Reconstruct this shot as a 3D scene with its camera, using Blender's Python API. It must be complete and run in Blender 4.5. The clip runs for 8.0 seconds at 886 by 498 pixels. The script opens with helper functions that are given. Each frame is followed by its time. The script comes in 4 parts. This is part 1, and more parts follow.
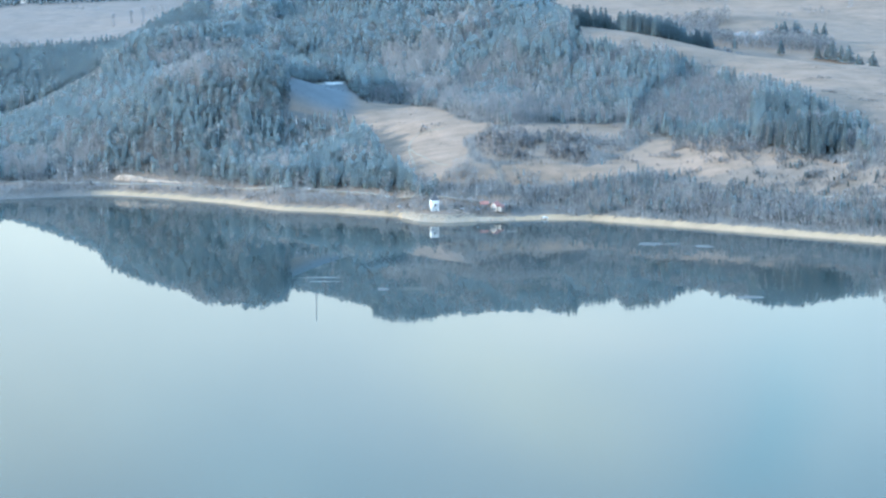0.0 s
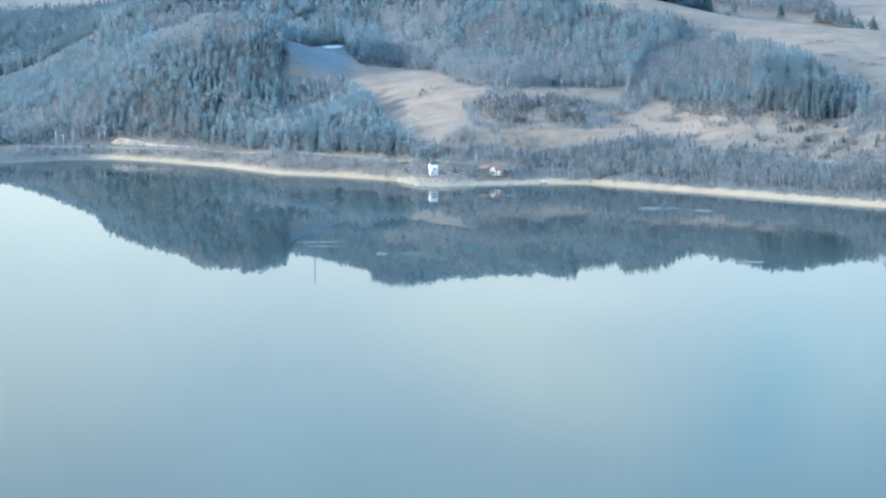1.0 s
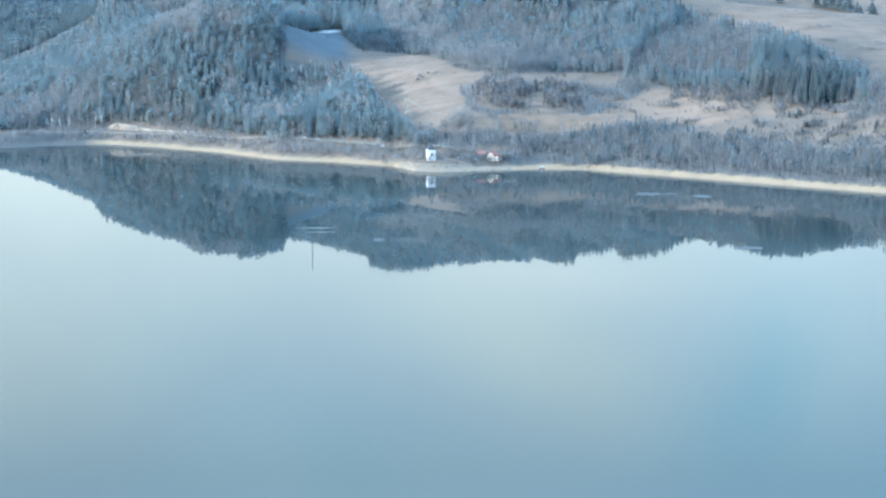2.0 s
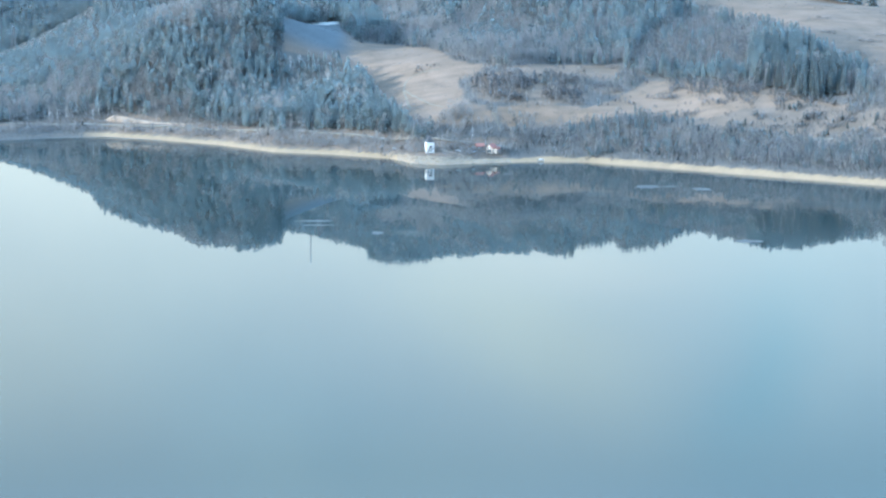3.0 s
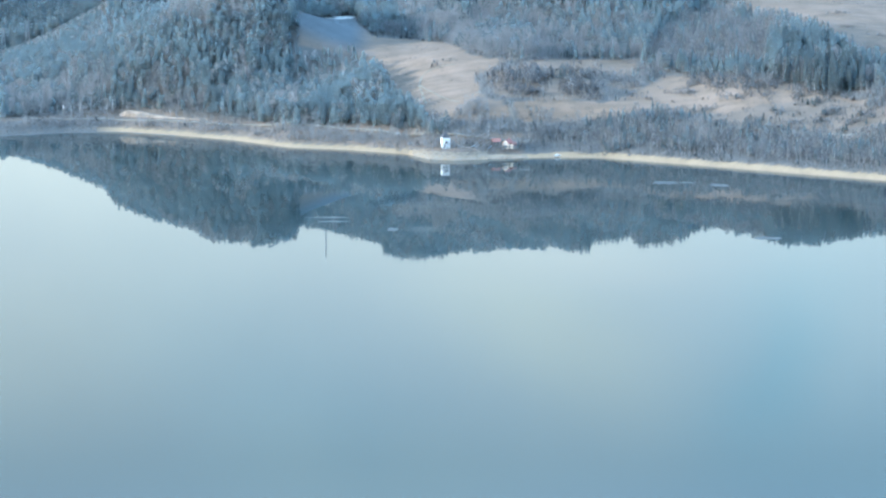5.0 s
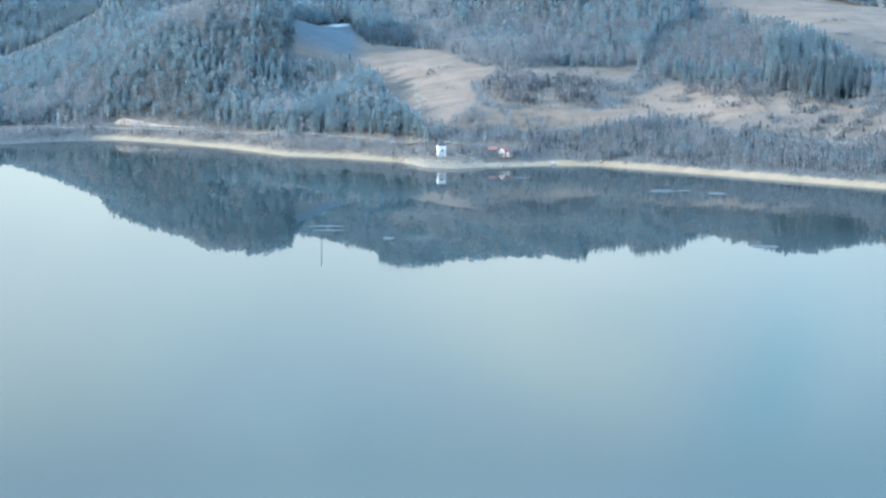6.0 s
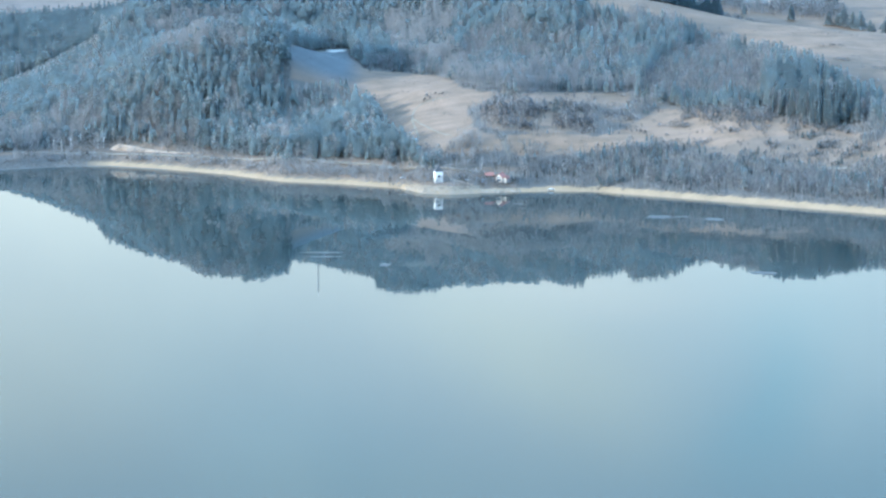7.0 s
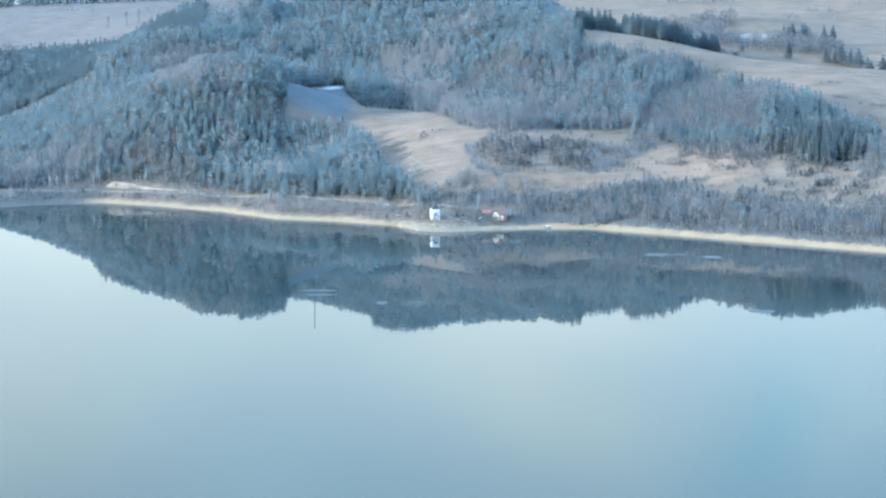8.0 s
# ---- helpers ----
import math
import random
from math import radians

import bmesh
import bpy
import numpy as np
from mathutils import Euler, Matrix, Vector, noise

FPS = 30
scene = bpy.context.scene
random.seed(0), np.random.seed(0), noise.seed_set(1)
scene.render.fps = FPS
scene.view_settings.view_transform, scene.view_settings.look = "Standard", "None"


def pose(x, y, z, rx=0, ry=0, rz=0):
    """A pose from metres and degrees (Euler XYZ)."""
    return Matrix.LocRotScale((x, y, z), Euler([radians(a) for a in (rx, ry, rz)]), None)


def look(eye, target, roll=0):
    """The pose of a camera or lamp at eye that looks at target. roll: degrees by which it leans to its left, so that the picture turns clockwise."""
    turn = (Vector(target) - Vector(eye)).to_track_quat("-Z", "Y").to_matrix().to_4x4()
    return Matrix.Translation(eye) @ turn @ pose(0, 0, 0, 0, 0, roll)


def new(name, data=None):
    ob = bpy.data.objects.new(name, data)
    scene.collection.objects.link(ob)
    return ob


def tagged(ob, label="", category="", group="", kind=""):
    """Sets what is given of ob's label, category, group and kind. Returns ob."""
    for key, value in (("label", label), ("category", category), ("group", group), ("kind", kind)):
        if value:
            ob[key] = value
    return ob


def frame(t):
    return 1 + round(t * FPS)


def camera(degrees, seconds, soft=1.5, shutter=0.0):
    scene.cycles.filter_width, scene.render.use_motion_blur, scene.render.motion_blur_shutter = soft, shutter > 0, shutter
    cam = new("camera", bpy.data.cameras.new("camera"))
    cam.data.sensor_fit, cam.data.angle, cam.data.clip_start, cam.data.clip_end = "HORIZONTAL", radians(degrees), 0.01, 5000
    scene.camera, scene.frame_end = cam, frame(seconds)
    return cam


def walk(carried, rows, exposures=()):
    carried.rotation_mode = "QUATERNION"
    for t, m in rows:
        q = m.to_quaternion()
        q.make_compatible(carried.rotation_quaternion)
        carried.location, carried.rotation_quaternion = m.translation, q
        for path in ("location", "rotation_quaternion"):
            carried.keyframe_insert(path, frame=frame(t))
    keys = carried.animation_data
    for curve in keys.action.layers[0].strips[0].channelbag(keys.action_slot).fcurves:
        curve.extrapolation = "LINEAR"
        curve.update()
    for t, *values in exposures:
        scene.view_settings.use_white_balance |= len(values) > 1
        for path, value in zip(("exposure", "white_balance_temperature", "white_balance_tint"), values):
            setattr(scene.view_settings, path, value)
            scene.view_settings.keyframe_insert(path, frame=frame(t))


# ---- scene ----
cam = camera(14.0, 8.0, soft=2.2)
# a steady flight straight ahead over the lake: yaw, pitch and roll in degrees
EYE, SPEED_X, SPEED_Y, SPEED_Z = 320.0, 0.045, 10.08, 0.158
TURNS = [
    (0, -0.0000, -6.4892, -0.0000),
    (0.2, 0.0030, -6.5295, 0.0011),
    (0.4, 0.0032, -6.5734, 0.0022),
    (0.5, 0.0002, -6.6114, 0.0027),
    (0.6, 0.0034, -6.6361, 0.0062),
    (0.7, 0.0008, -6.6849, 0.0097),
    (0.8, -0.0055, -6.8468, 0.0132),
    (0.9, -0.0100, -7.0060, 0.0167),
    (1, -0.0166, -7.0806, 0.0202),
    (1.1, -0.0170, -7.1001, 0.0202),
    (1.3, -0.0276, -7.1449, 0.0203),
    (1.5, -0.0377, -7.2014, 0.0204),
    (1.75, -0.0451, -7.2625, 0.0202),
    (2, -0.0539, -7.3350, 0.0200),
    (2.2, -0.0581, -7.3846, 0.0218),
    (3.3, -0.0930, -7.4809, 0.0319),
    (3.4, -0.1019, -7.4428, 0.0328),
    (3.5, -0.1075, -7.4455, 0.0338),
    (3.75, -0.1194, -7.4910, 0.0317),
    (4, -0.1386, -7.5361, 0.0297),
    (4.25, -0.1416, -7.5740, 0.0403),
    (4.5, -0.0791, -7.6102, 0.0510),
    (4.6, 0.1337, -7.6000, 0.0473),
    (4.7, 0.1880, -7.6157, 0.0435),
    (5.8, 0.1276, -7.4928, 0.0022),
    (6, 0.1173, -7.4890, -0.0053),
    (6.3, 0.1061, -7.3832, -0.0105),
    (6.5, 0.0917, -7.3219, -0.0140),
    (6.7, 0.0888, -7.2578, -0.0223),
    (7, 0.0712, -7.1020, -0.0348),
    (7.1, 0.0695, -6.9262, -0.0288),
    (7.2, 0.0668, -6.7724, -0.0228),
    (7.3, 0.0577, -6.6114, -0.0168),
    (7.4, 0.0488, -6.5159, -0.0108),
    (7.5, 0.0365, -6.5023, -0.0047),
    (7.75, 0.0312, -6.5079, -0.0114),
    (8, 0.0199, -6.5289, -0.0181),
]
walk(cam, [(t, pose(SPEED_X * t, SPEED_Y * t, EYE + SPEED_Z * t, 90 + pitch, 0, yaw) @ pose(0, 0, 0, 0, 0, roll))
           for t, yaw, pitch, roll in TURNS], exposures=[(0.0, 2.72, 4080, 0), (1.5, 2.71, 4080, 0), (3.5, 2.67, 4080, 0), (4.5, 2.66, 4080, 0), (6.5, 2.65, 4080, 0), (8.0, 2.7, 4080, 0)])

# ---- sky and sun ----
SUN_EL, SUN_AZ = 14.0, 250.0        # the afternoon sun stands low in the west
SKY_TONES = ((0.11, (0.385, 0.266, 0.13)), (0.19, (0.19, 0.147, 0.071)), (0.3, (0.28, 0.29, 0.26)), (0.5, (0.78, 0.96, 1.16)))
SKY_WEST, SKY_EAST = (0.95, 0.91, 0.86), (0.83, 0.87, 0.9)
CLOUDS = [                                  # east, up, breadth, height, slant, tone, share
    (-0.115, 0.165, 0.05, 0.03, -0.6, (0.99, 0.93, 0.77), 0.85), (-0.035, 0.185, 0.035, 0.04, 0.9, (0.86, 0.94, 0.98), 0.7), (0.03, 0.158, 0.028, 0.026, 0.8, (1.1, 1.05, 0.84), 0.85),
    (0.092, 0.168, 0.021, 0.026, -0.3, (0.62, 0.79, 0.87), 0.85), (0.125, 0.2, 0.04, 0.035, 0.0, (0.7, 0.81, 0.86), 0.55), (-0.02, 0.2, 0.05, 0.02, 0.0, (1.03, 1.0, 0.84), 0.6), (0.035, 0.135, 0.03, 0.008, 0.0, (1.12, 1.06, 0.98), 0.7)]
world = bpy.data.worlds.new("world")
scene.world = world
world.use_nodes = True
wn, wl = world.node_tree.nodes, world.node_tree.links
wn.clear()
w_out = wn.new("ShaderNodeOutputWorld")
w_bg = wn.new("ShaderNodeBackground")
w_bg.inputs["Strength"].default_value = 0.15
sky = wn.new("ShaderNodeTexSky")
sky.sky_type = "NISHITA"
sky.sun_disc = False
sky.sun_elevation, sky.sun_rotation = radians(SUN_EL), radians(SUN_AZ)
sky.dust_density, sky.air_density, sky.altitude = 2.0, 1.0, 600


def sky_math(kind, *values):
    n = wn.new("ShaderNodeMath")
    n.operation = kind
    for i, v in enumerate(values):
        if isinstance(v, (int, float)):
            n.inputs[i].default_value = v
        else:
            wl.new(v, n.inputs[i])
    return n.outputs[0]


def sky_mix(fac, a, b):
    n = wn.new("ShaderNodeMix")
    n.data_type = "RGBA"
    for key, v in (("Factor", fac), ("A", a), ("B", b)):
        if isinstance(v, float):
            n.inputs[key].default_value = v
        elif isinstance(v, tuple):
            n.inputs[key].default_value = (*v, 1)
        else:
            wl.new(v, n.inputs[key])
    return n.outputs["Result"]


w_co = wn.new("ShaderNodeTexCoord")
w_noise = wn.new("ShaderNodeTexNoise")                   # thin cloud, drawn out along the wind
w_noise.inputs["Scale"].default_value, w_noise.inputs["Detail"].default_value, w_noise.inputs["Roughness"].default_value = 16.0, 3.0, 0.5
wl.new(w_co.outputs["Generated"], w_noise.inputs["Vector"])
w_sep = wn.new("ShaderNodeSeparateXYZ")
wl.new(w_co.outputs["Generated"], w_sep.inputs["Vector"])
w_low = wn.new("ShaderNodeValToRGB")                     # pale haze low down, clearer blue above
w_low.color_ramp.elements.new(0.2)
w_low.color_ramp.elements.new(0.3)
for e, (at, col) in zip(w_low.color_ramp.elements, SKY_TONES):
    e.position, e.color = at, (*col, 1)
wl.new(w_sep.outputs["Z"], w_low.inputs["Fac"])
w_gain = wn.new("ShaderNodeVectorMath")
w_gain.operation = "SCALE"
wl.new(w_low.outputs["Color"], w_gain.inputs[0])
w_sway = sky_math("MULTIPLY_ADD", w_noise.outputs["Fac"], 0.05, -0.025)
w_x, w_z = sky_math("ADD", w_sep.outputs["X"], w_sway), sky_math("ADD", w_sep.outputs["Z"], sky_math("MULTIPLY", w_sway, 0.5))
w_side = wn.new("ShaderNodeMapRange")                    # paler towards the sun in the west, bluer towards the east
w_side.inputs["From Min"].default_value, w_side.inputs["From Max"].default_value = -0.2, 0.22
wl.new(w_sep.outputs["X"], w_side.inputs["Value"])
w_tint = sky_mix(w_side.outputs["Result"], SKY_WEST, SKY_EAST)
for cx, cz, ax, az, slant, tone, amount in CLOUDS:       # soft banks of thin cloud and the clear lanes between them
    dz = sky_math("SUBTRACT", w_z, cz)
    dx = sky_math("SUBTRACT", w_x, sky_math("MULTIPLY_ADD", dz, slant, cx))
    far = sky_math("ADD", sky_math("POWER", sky_math("ABSOLUTE", sky_math("DIVIDE", dx, ax)), 2.0), sky_math("POWER", sky_math("ABSOLUTE", sky_math("DIVIDE", dz, az)), 2.0))
    w_tint = sky_mix(sky_math("MULTIPLY", sky_math("EXPONENT", sky_math("MULTIPLY", far, -1.0)), amount), w_tint, tone)
w_full = wn.new("ShaderNodeVectorMath")
w_full.operation = "MULTIPLY"
wl.new(sky_math("MULTIPLY_ADD", w_noise.outputs["Fac"], 0.36, 0.82), w_gain.inputs["Scale"])      # faint unevenness of the veil
w_five = wn.new("ShaderNodeVectorMath")
w_five.operation = "SCALE"
w_five.inputs["Scale"].default_value = 5.0
wl.new(w_gain.outputs["Vector"], w_five.inputs[0])
wl.new(w_five.outputs["Vector"], w_full.inputs[0])
wl.new(w_tint, w_full.inputs[1])
wl.new(sky_mix(0.88, sky.outputs["Color"], w_full.outputs["Vector"]), w_bg.inputs["Color"])
wl.new(w_bg.outputs["Background"], w_out.inputs["Surface"])

to_sun = Vector((math.sin(radians(SUN_AZ)) * math.cos(radians(SUN_EL)), math.cos(radians(SUN_AZ)) * math.cos(radians(SUN_EL)), math.sin(radians(SUN_EL))))
sun_lamp = bpy.data.lights.new("sun", "SUN")
sun_lamp.energy, sun_lamp.angle, sun_lamp.color = 3.0, radians(1.0), (1.0, 0.8, 0.58)
sun = new("sun", sun_lamp)
sun.matrix_world = look((0, 2000, 900), Vector((0, 2000, 900)) - to_sun)


# ---- materials ----
def shader(name, rough=0.9, spec=0.2, metal=0.0):
    """A material with its node tree and its Principled node."""
    m = bpy.data.materials.new(name)
    m.use_nodes = True
    p = m.node_tree.nodes["Principled BSDF"]
    p.inputs["Roughness"].default_value = rough
    p.inputs["Specular IOR Level"].default_value = spec
    p.inputs["Metallic"].default_value = metal
    return m, m.node_tree, p


def noise_node(nt, scale, detail=4.0, rough=0.55, stretch=(1, 1, 1), space="Object"):
    co = nt.nodes.new("ShaderNodeTexCoord")
    mp = nt.nodes.new("ShaderNodeMapping")
    mp.inputs["Scale"].default_value = stretch
    n = nt.nodes.new("ShaderNodeTexNoise")
    n.inputs["Scale"].default_value, n.inputs["Detail"].default_value, n.inputs["Roughness"].default_value = scale, detail, rough
    nt.links.new(co.outputs[space], mp.inputs["Vector"])
    nt.links.new(mp.outputs["Vector"], n.inputs["Vector"])
    return n.outputs["Fac"]


def ramp_node(nt, fac, stops):
    r = nt.nodes.new("ShaderNodeValToRGB")
    while len(r.color_ramp.elements) < len(stops):
        r.color_ramp.elements.new(0.5)
    for e, (pos, col) in zip(r.color_ramp.elements, stops):
        e.position, e.color = pos, (*col, 1)
    nt.links.new(fac, r.inputs["Fac"])
    return r.outputs["Color"]


def mix_node(nt, fac, a, b, kind="MIX"):
    m = nt.nodes.new("ShaderNodeMix")
    m.data_type, m.blend_type = "RGBA", kind
    for sock, v in (("Factor", fac), ("A", a), ("B", b)):
        if isinstance(v, (int, float)):
            m.inputs[sock].default_value = v
        elif isinstance(v, tuple):
            m.inputs[sock].default_value = (*v, 1)
        else:
            nt.links.new(v, m.inputs[sock])
    return m.outputs["Result"]


def attr_node(nt, name):
    a = nt.nodes.new("ShaderNodeAttribute")
    a.attribute_name = name
    return a.outputs["Fac"]


def bump_node(nt, p, fac, strength, distance):
    b = nt.nodes.new("ShaderNodeBump")
    b.inputs["Strength"].default_value, b.inputs["Distance"].default_value = strength, distance
    nt.links.new(fac, b.inputs["Height"])
    nt.links.new(b.outputs["Normal"], p.inputs["Normal"])


def mottled(name, a, b, scale, rough=0.9, spec=0.2, metal=0.0, bump=0.0, stretch=(1, 1, 1)):
    """Two tones of one surface, mottled at two sizes."""
    m, nt, p = shader(name, rough, spec, metal)
    f = noise_node(nt, scale, 5.0, 0.6, stretch)
    g = noise_node(nt, scale * 7.3, 3.0, 0.6, stretch)
    c = ramp_node(nt, f, [(0.3, a), (0.7, b)])
    c = mix_node(nt, 0.35, c, ramp_node(nt, g, [(0.3, b), (0.7, a)]))
    nt.links.new(c, p.inputs["Base Color"])
    if bump:
        bump_node(nt, p, g, 0.6, bump)
    return m


def ground_material():
    m, nt, p = shader("ground", 0.95, 0.1)
    big, mid, fine = noise_node(nt, 0.012, 4), noise_node(nt, 0.06, 5, 0.65, (1, 0.6, 1)), noise_node(nt, 0.5, 5, 0.7)
    grass = ramp_node(nt, mid, [(0.3, (0.048, 0.033, 0.018)), (0.48, (0.103, 0.067, 0.038)), (0.7, (0.141, 0.094, 0.058))])
    rows = noise_node(nt, 0.045, 4, 0.6, (0.5, 2.4, 1))
    grass = mix_node(nt, 0.3, grass, ramp_node(nt, big, [(0.35, (0.072, 0.051, 0.029)), (0.6, (0.143, 0.095, 0.058))]))
    grass = mix_node(nt, 0.25, grass, ramp_node(nt, fine, [(0.35, (0.062, 0.044, 0.025)), (0.65, (0.178, 0.120, 0.075))]))
    grass = mix_node(nt, 0.22, grass, ramp_node(nt, rows, [(0.38, (0.057, 0.044, 0.026)), (0.6, (0.171, 0.114, 0.071))]))
    floor = ramp_node(nt, mid, [(0.3, (0.049, 0.041, 0.030)), (0.7, (0.092, 0.075, 0.057))])
    gravel = ramp_node(nt, fine, [(0.3, (0.127, 0.084, 0.042)), (0.55, (0.180, 0.122, 0.062)), (0.75, (0.232, 0.159, 0.083))])
    gravel = mix_node(nt, 0.35, gravel, ramp_node(nt, mid, [(0.35, (0.140, 0.094, 0.049)), (0.65, (0.224, 0.153, 0.081))]))
    bed = (0.080, 0.092, 0.082)
    c = mix_node(nt, attr_node(nt, "field"), floor, grass)
    # frost tone that also carries painted shade and haze
    shade_haze_tone = ramp_node(nt, mid, [(0.3, (0.058, 0.054, 0.047)), (0.7, (0.082, 0.077, 0.068))])
    c = mix_node(nt, attr_node(nt, "frost_shade_haze"), c, shade_haze_tone)
    c = mix_node(nt, attr_node(nt, "stone"), c, ramp_node(nt, fine, [(0.3, (0.040, 0.033, 0.025)), (0.7, (0.092, 0.075, 0.055))]))
    c = mix_node(nt, attr_node(nt, "beach"), c, gravel)
    c = mix_node(nt, attr_node(nt, "bed"), c, bed)
    nt.links.new(c, p.inputs["Base Color"])
    bump_node(nt, p, fine, 0.5, 0.4)
    return m


def water_material():
    m = bpy.data.materials.new("lake_water")
    m.use_nodes = True
    nt = m.node_tree
    nt.nodes.clear()
    out = nt.nodes.new("ShaderNodeOutputMaterial")
    mix = nt.nodes.new("ShaderNodeMixShader")
    body = nt.nodes.new("ShaderNodeBsdfDiffuse")
    gloss = nt.nodes.new("ShaderNodeBsdfGlossy")
    fres = nt.nodes.new("ShaderNodeFresnel")
    fres.inputs["IOR"].default_value = 1.33
    body.inputs["Color"].default_value = (0.02, 0.024, 0.02, 1)
    gloss.inputs["Color"].default_value = (0.98, 0.98, 0.98, 1)
    calm = noise_node(nt, 0.006, 3, 0.5, (1, 2.2, 1))
    rr = nt.nodes.new("ShaderNodeMapRange")
    rr.inputs["From Min"].default_value, rr.inputs["From Max"].default_value = 0.35, 0.7
    rr.inputs["To Min"].default_value, rr.inputs["To Max"].default_value = 0.007, 0.022
    nt.links.new(calm, rr.inputs["Value"])
    ruffled = rr.outputs["Result"]
    for (cx, cy), (ax, ay), amount in (((335, 2728), (110, 26), 0.09), ((150, 2800), (120, 12), 0.03), ((-20, 2560), (16, 14), 0.1)):      # lanes ruffled by the breeze
        co = nt.nodes.new("ShaderNodeTexCoord")
        mp = nt.nodes.new("ShaderNodeMapping")
        mp.vector_type = "TEXTURE"
        mp.inputs["Location"].default_value, mp.inputs["Scale"].default_value = (cx, cy, 0), (ax, ay, 1)
        size = nt.nodes.new("ShaderNodeVectorMath")
        size.operation = "LENGTH"
        edge = nt.nodes.new("ShaderNodeMath")
        edge.operation = "MULTIPLY_ADD"
        edge.inputs[1].default_value = 1.6
        fall = nt.nodes.new("ShaderNodeMapRange")
        fall.interpolation_type = "SMOOTHSTEP"
        fall.inputs["From Min"].default_value, fall.inputs["From Max"].default_value = 2.1, 1.3
        fall.inputs["To Max"].default_value = amount
        total = nt.nodes.new("ShaderNodeMath")
        nt.links.new(co.outputs["Object"], mp.inputs["Vector"])
        nt.links.new(mp.outputs["Vector"], size.inputs[0])
        nt.links.new(noise_node(nt, 0.03, 3, 0.6, (1, 3, 1)), edge.inputs[0])
        nt.links.new(size.outputs["Value"], edge.inputs[2])
        nt.links.new(edge.outputs["Value"], fall.inputs["Value"])
        nt.links.new(ruffled, total.inputs[0])
        nt.links.new(fall.outputs["Result"], total.inputs[1])
        ruffled = total.outputs["Value"]
    nt.links.new(ruffled, gloss.inputs["Roughness"])
    nt.links.new(fres.outputs["Fac"], mix.inputs["Fac"])
    nt.links.new(body.outputs["BSDF"], mix.inputs[1])
    nt.links.new(gloss.outputs["BSDF"], mix.inputs[2])
    nt.links.new(mix.outputs["Shader"], out.inputs["Surface"])
    return m


def foliage(name, stops, rough=0.9, porous=0.36):
    """Needles or twigs: the tone of each tree comes from its own tint, with a fine mottle over it."""
    m, nt, p = shader(name, rough, 0.12)
    c = ramp_node(nt, attr_node(nt, "tint"), stops)
    f = noise_node(nt, 0.9, 3, 0.6)
    c = mix_node(nt, 0.5, c, ramp_node(nt, f, [(0.3, (0.78, 0.78, 0.78)), (0.7, (1, 1, 1))]), "MULTIPLY")
    nt.links.new(c, p.inputs["Base Color"])
    geo = nt.nodes.new("ShaderNodeNewGeometry")          # needles and twigs stand every way; normals bent up to flatten contrast like haze
    lift = nt.nodes.new("ShaderNodeVectorMath")
    lift.inputs[1].default_value = (0, 0, 1.1)
    unit = nt.nodes.new("ShaderNodeVectorMath")
    unit.operation = "NORMALIZE"
    nt.links.new(geo.outputs["Normal"], lift.inputs[0])
    nt.links.new(lift.outputs["Vector"], unit.inputs[0])
    nt.links.new(unit.outputs["Vector"], p.inputs["Normal"])
    lit = nt.nodes.new("ShaderNodeBsdfTranslucent")      # thin needles and twigs let light through
    nt.links.new(c, lit.inputs["Color"])
    mix = nt.nodes.new("ShaderNodeMixShader")
    mix.inputs["Fac"].default_value = 0.5
    nt.links.new(p.outputs["BSDF"], mix.inputs[1])
    nt.links.new(lit.outputs["BSDF"], mix.inputs[2])
    gaps = nt.nodes.new("ShaderNodeMixShader")           # the gaps between the sprays
    gaps.inputs["Fac"].default_value = porous
    nt.links.new(mix.outputs["Shader"], gaps.inputs[1])
    nt.links.new(nt.nodes.new("ShaderNodeBsdfTransparent").outputs["BSDF"], gaps.inputs[2])
    nt.links.new(gaps.outputs["Shader"], nt.nodes["Material Output"].inputs["Surface"])
    return m


MAT_GROUND = ground_material()
MAT_WATER = water_material()
MAT_NEEDLE = foliage("spruce_needles", [(0.0, (0.078, 0.082, 0.072)), (0.5, (0.163, 0.171, 0.147)), (1.0, (0.205, 0.211, 0.175))])
MAT_TWIG = foliage("bare_twigs", [(0.0, (0.092, 0.083, 0.073)), (0.3, (0.14, 0.126, 0.108)), (0.55, (0.182, 0.163, 0.138)), (1.0, (0.265, 0.23, 0.188))], porous=0.27)
MAT_BARK = mottled("bark", (0.11, 0.098, 0.085), (0.2, 0.178, 0.155), 1.5, bump=0.05)
MAT_BIRCH = mottled("birch_bark", (0.42, 0.39, 0.34), (0.65, 0.6, 0.53), 1.2, bump=0.03)

# ---- the lie of the land ----
SHORE_X = [-900, -620, -396, -348, -298, -245, -192, -139, -89, -40, -19, 3, 31, 84, 122, 195, 282, 353, 520, 900]
SHORE_Y = [3290, 3225, 3211, 3237, 3242, 3211, 3171, 3108, 3089, 3056, 3015, 3006, 3019, 3033, 3029, 2975, 2907, 2853, 2790, 2650]
RELIEF = [                                   # swells of the hillside: rows going away from the shore, west to east
    (3180, 125, 0.28, -40, (-4, -6, -4, -3, 12, -6, -4, 92)),
    (3330, 125, 0.28, 40, (-42, -21, 51, 8, 24, 5, 15, 10)),
    (3500, 165, 0.0, -40, (56, -1, 45, -28, -23, 45, 30, 36)),
    (3700, 165, 0.0, 40, (-38, 12, 22, 24, 60, -30, -36, 14)),
]
FAR_RELIEF = [(4000, (26, -19, 64, 3, 52)), (4400, (-6, 52, -4, 15, 0)), (4950, (84, -11, 79, 2, 87))]
